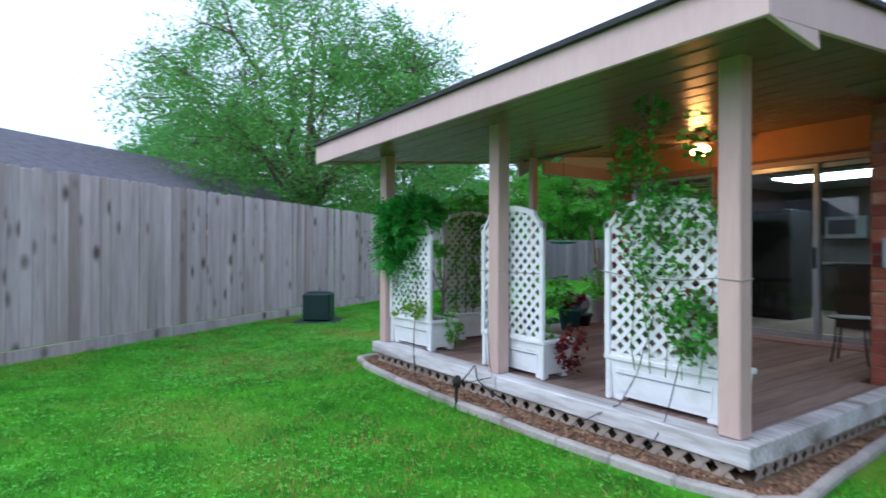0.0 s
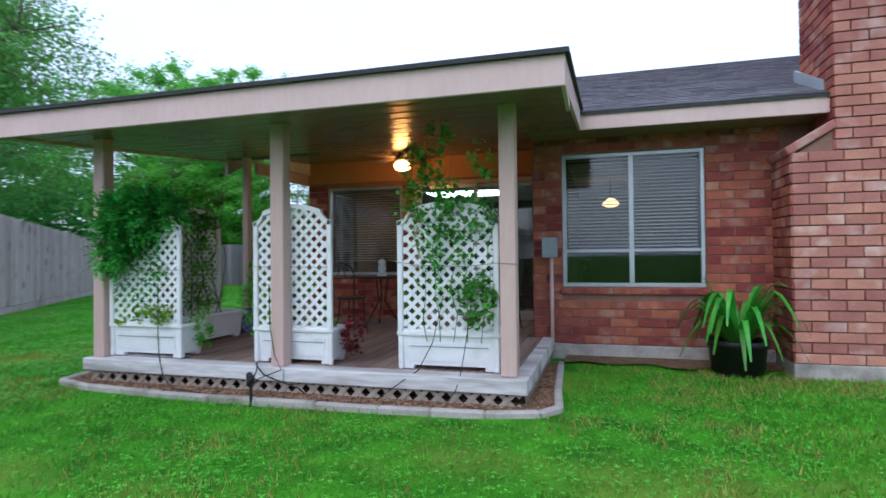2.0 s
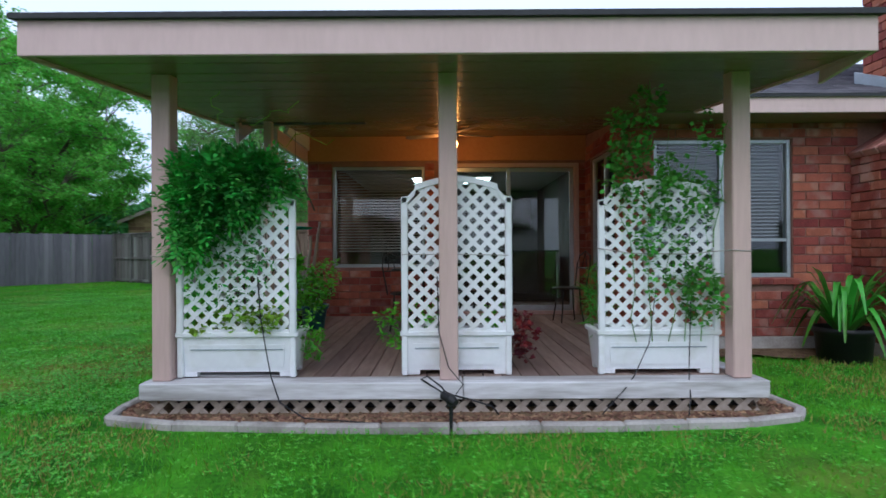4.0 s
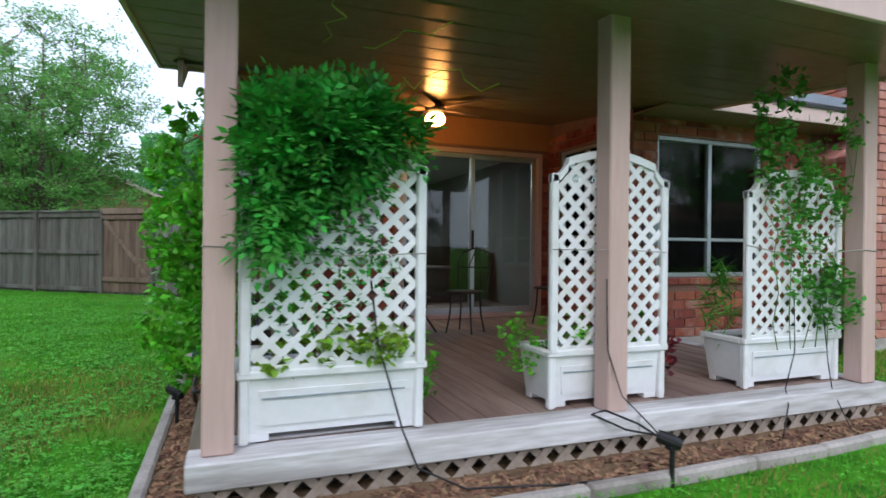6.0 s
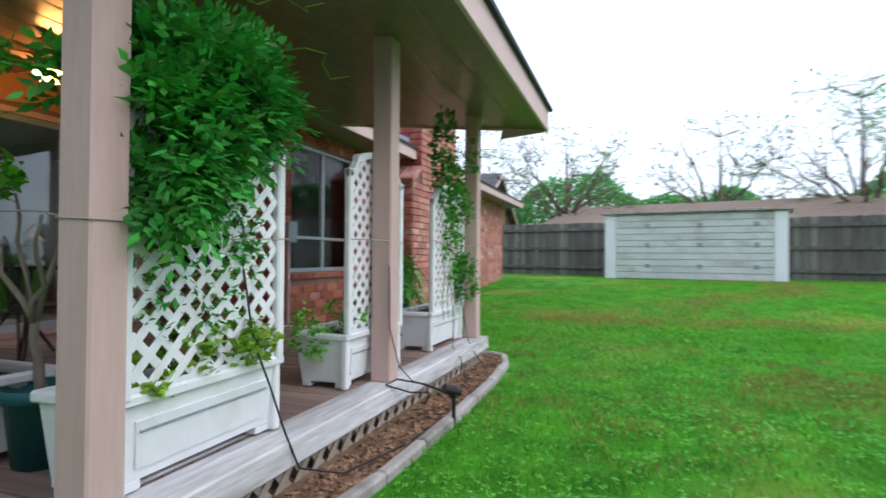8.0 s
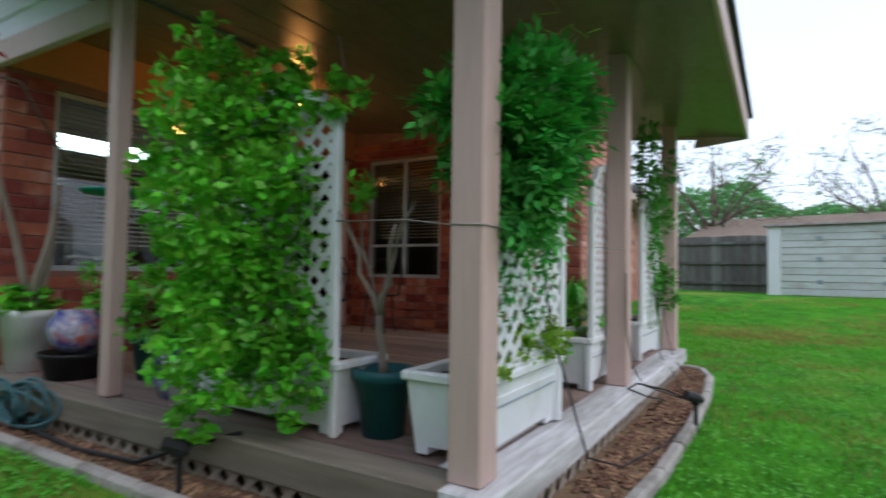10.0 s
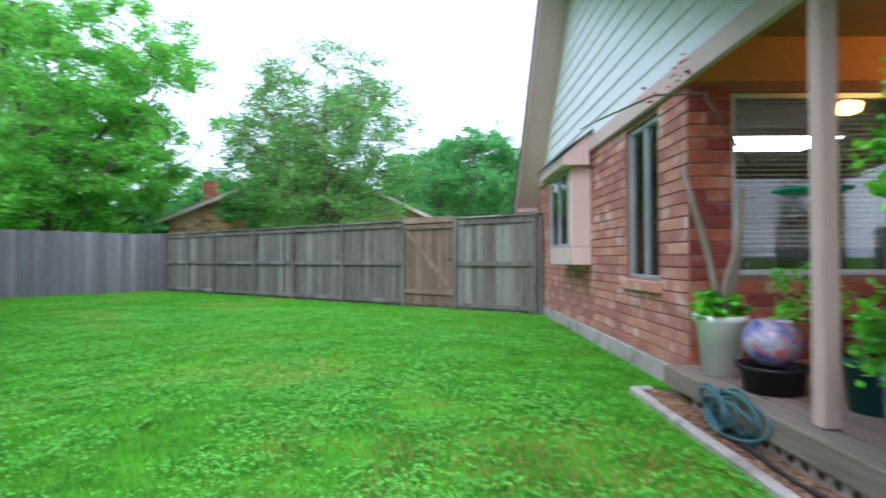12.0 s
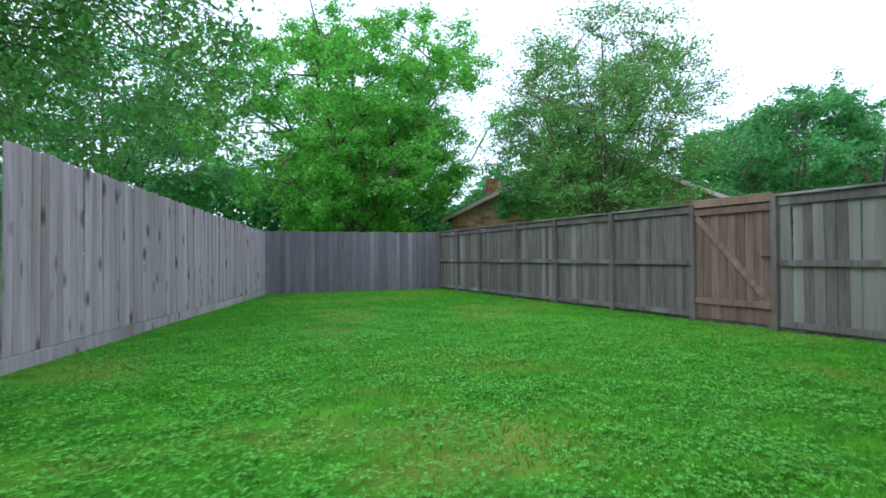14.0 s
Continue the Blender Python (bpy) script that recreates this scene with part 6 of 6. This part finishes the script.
for k in range(10):
    part("panel_board", Shape().box(0.35, -0.03, 0.02 + k * 0.2, SW - 0.35, -0.001, 0.2 + k * 0.2, 0.01), SHED_PAINT, shed)
for x0 in (0.0, SW - 0.34):
    part("corner_post", Shape().box(x0, -0.045, -0.02, x0 + 0.34, -0.002, 2.05, 0.01), SIDING, shed)
for x0 in (1.25, 2.75, 4.25):
    for h in (0.35, 1.0, 1.6):
        part("hinge", Shape().box(x0, -0.05, h, x0 + 0.14, -0.031, h + 0.13, 0.005), GREY_METAL, shed)
part("roof", Shape().prism([(-0.15, 2.06), (1.8, 2.06), (1.8, 2.16), (-0.15, 2.12)], 0, -0.12, SW + 0.12), FENCE_GREY, shed)

# ---- grass: blades over the lawn that is walked past, clover among them ----
g = np.random.default_rng(99)


def lawn(name, label, n, box, height, width, mat, worn=False):
    xy = np.stack([g.uniform(box[0], box[2], n), g.uniform(box[1], box[3], n)], 1)
    # right of the left fence, out of the bed, the deck and the house
    side = (xy[:, 0] - FA.x) * FD.y - (xy[:, 1] - FA.y) * FD.x
    ok = side > 0.06
    rd = (FG - FC).normalized()
    ok &= ((xy[:, 0] - FC.x) * rd.y - (xy[:, 1] - FC.y) * rd.x) > 0.12
    ok &= ~((xy[:, 0] > -0.31) & (xy[:, 0] < 4.72) & (xy[:, 1] > -0.42) & (xy[:, 1] < 4.25) & ~((xy[:, 1] < -0.2) & ((xy[:, 0] < 0.2) | (xy[:, 0] > 4.5))))
    ok &= ~((xy[:, 0] > GX - 0.05) & (xy[:, 1] > 4.0)) & ~((xy[:, 0] > 4.5) & (xy[:, 1] > WY - 0.05)) & ~((xy[:, 0] > 6.8) & (xy[:, 1] > 1.72)) & ~((xy[:, 0] > 4.5) & (xy[:, 1] > 1.99))
    xy = xy[ok]
    patch = np.array([noise.noise((x * 0.5, y * 0.5, 3.0)) for x, y in xy])
    fine = np.array([noise.noise((x * 2.6, y * 2.6, 9.0)) for x, y in xy])
    xy = xy[g.uniform(-0.1, 0.5, len(xy)) < -patch - 0.5 * fine - 0.05] if worn else xy[g.uniform(-0.55, 0.6, len(xy)) < patch + 0.5 * fine + 0.22]
    k = len(xy)
    base = np.column_stack([xy, [rise(x) for x in xy[:, 0]]])
    a = g.uniform(0, 2 * np.pi, k)
    h = height * g.uniform(0.5, 1.3, k)
    side = np.stack([np.cos(a), np.sin(a), np.zeros(k)], 1) * width
    bend = np.stack([g.normal(size=k), g.normal(size=k), np.zeros(k)], 1) * (height * 0.45)
    tip = base + bend + np.array([0, 0, 1.0]) * h[:, None]
    verts = np.stack([base - side, base + side, tip], 1).reshape(-1, 3)
    tagged(new(name, raw_mesh(name, verts, np.arange(k * 3).reshape(-1, 3), mat)), label, "grass", kind="stuff")


lawn("grass", "short green lawn grass", 300000, (-7, -7.5, 9, 9.5), 0.045, 0.0042, GRASS)
lawn("grass_far", "green lawn grass farther off", 90000, (-15, 5, 3, 19), 0.045, 0.008, GRASS)
lawn("grass_side", "green lawn grass on the far side", 70000, (6, -14, 20, 2.4), 0.05, 0.009, GRASS)
lawn("dry_grass", "dry tan blades in the lawn", 210000, (-5, -7.5, 9, 3.5), 0.045, 0.0042, GRASS_DRY, True)
lawn("dry_grass_side", "dry tan blades in the side lawn", 150000, (4, -12, 18, 2.0), 0.052, 0.008, GRASS_DRY, True)


def clover_patch(name, label, n, box, size):
    """Flat little leaves in threes, at the height of the grass."""
    xy = np.stack([g.uniform(box[0], box[2], n), g.uniform(box[1], box[3], n)], 1)
    side = (xy[:, 0] - FA.x) * FD.y - (xy[:, 1] - FA.y) * FD.x
    ok = (side > 0.1) & ~((xy[:, 0] > -0.33) & (xy[:, 0] < 4.75) & (xy[:, 1] > -0.44) & (xy[:, 1] < 4.3)) & ~((xy[:, 0] > GX - 0.08) & (xy[:, 1] > 4.0)) & ~((xy[:, 0] > 4.5) & (xy[:, 1] > 1.6))
    rd = (FG - FC).normalized()
    ok &= ((xy[:, 0] - FC.x) * rd.y - (xy[:, 1] - FC.y) * rd.x) > 0.2
    xy = xy[ok]
    lump = np.array([noise.noise((x * 1.3, y * 1.3, 7.0)) + 0.6 * noise.noise((x * 4.1, y * 4.1, 1.0)) for x, y in xy])
    xy = xy[g.uniform(-0.5, 0.5, len(xy)) < lump]
    k = len(xy)
    z = g.uniform(0.02, 0.05, k)
    turn = g.uniform(0, 2 * np.pi, k)
    cs, ds = [], []
    for q in range(3):
        a = turn + q * 2.094
        d = np.stack([np.cos(a), np.sin(a), g.uniform(-0.3, 0.35, k)], 1)
        cs.append(np.column_stack([xy, z]) + d * size * 0.5)
        ds.append(d)
    c, d = np.concatenate(cs), np.concatenate(ds)
    s = np.stack([-d[:, 1], d[:, 0], g.uniform(-0.3, 0.3, len(d))], 1)
    w = (size * g.uniform(0.6, 1.2, len(c)))[:, None]
    verts = np.stack([c - d * w * 0.5, c + s * w * 0.45 + d * w * 0.12, c + d * w * 0.5, c - s * w * 0.45 + d * w * 0.12], 1).reshape(-1, 3)
    tagged(new(name, raw_mesh(name, verts, np.arange(len(verts)).reshape(-1, 4), CLOVER)), label, "clover", kind="stuff")


clover_patch("clover", "clover leaves in the lawn along the house wing", 125000, (-9, -2.5, 0.2, 12), 0.018)
clover_patch("weed_leaves", "broad bright weed leaves in the lawn", 9000, (-7, -1.0, 0.0, 9), 0.03)
clover_patch("clover_front", "scattered clover leaves in the front lawn", 45000, (-4, -6, 8, 2), 0.017)

# ---- a lantern on the table ----
lan = thing("lantern", "white metal hurricane lantern standing on the table", "lantern", (1.95, 3.0, FLOOR + 0.716))
part("base", Shape().lathe([(0.0, 0.0), (0.07, 0.0), (0.07, 0.03), (0.05, 0.045), (0.0, 0.045)]), SIDING, lan, smooth=True)
part("chimney_glass", Shape().lathe([(0.045, 0.046), (0.06, 0.1), (0.05, 0.17), (0.045, 0.19)]), SIDING, lan, smooth=True)
part("cap", Shape().lathe([(0.06, 0.19), (0.065, 0.2), (0.03, 0.24), (0.0, 0.25)]), SIDING, lan, smooth=True)
part("handle", Shape().tube([(-0.06, 0, 0.15), (-0.07, 0, 0.25), (0, 0, 0.33), (0.07, 0, 0.25), (0.06, 0, 0.15)], 0.004, 6), IRON, lan, smooth=True)

lay_bricks()
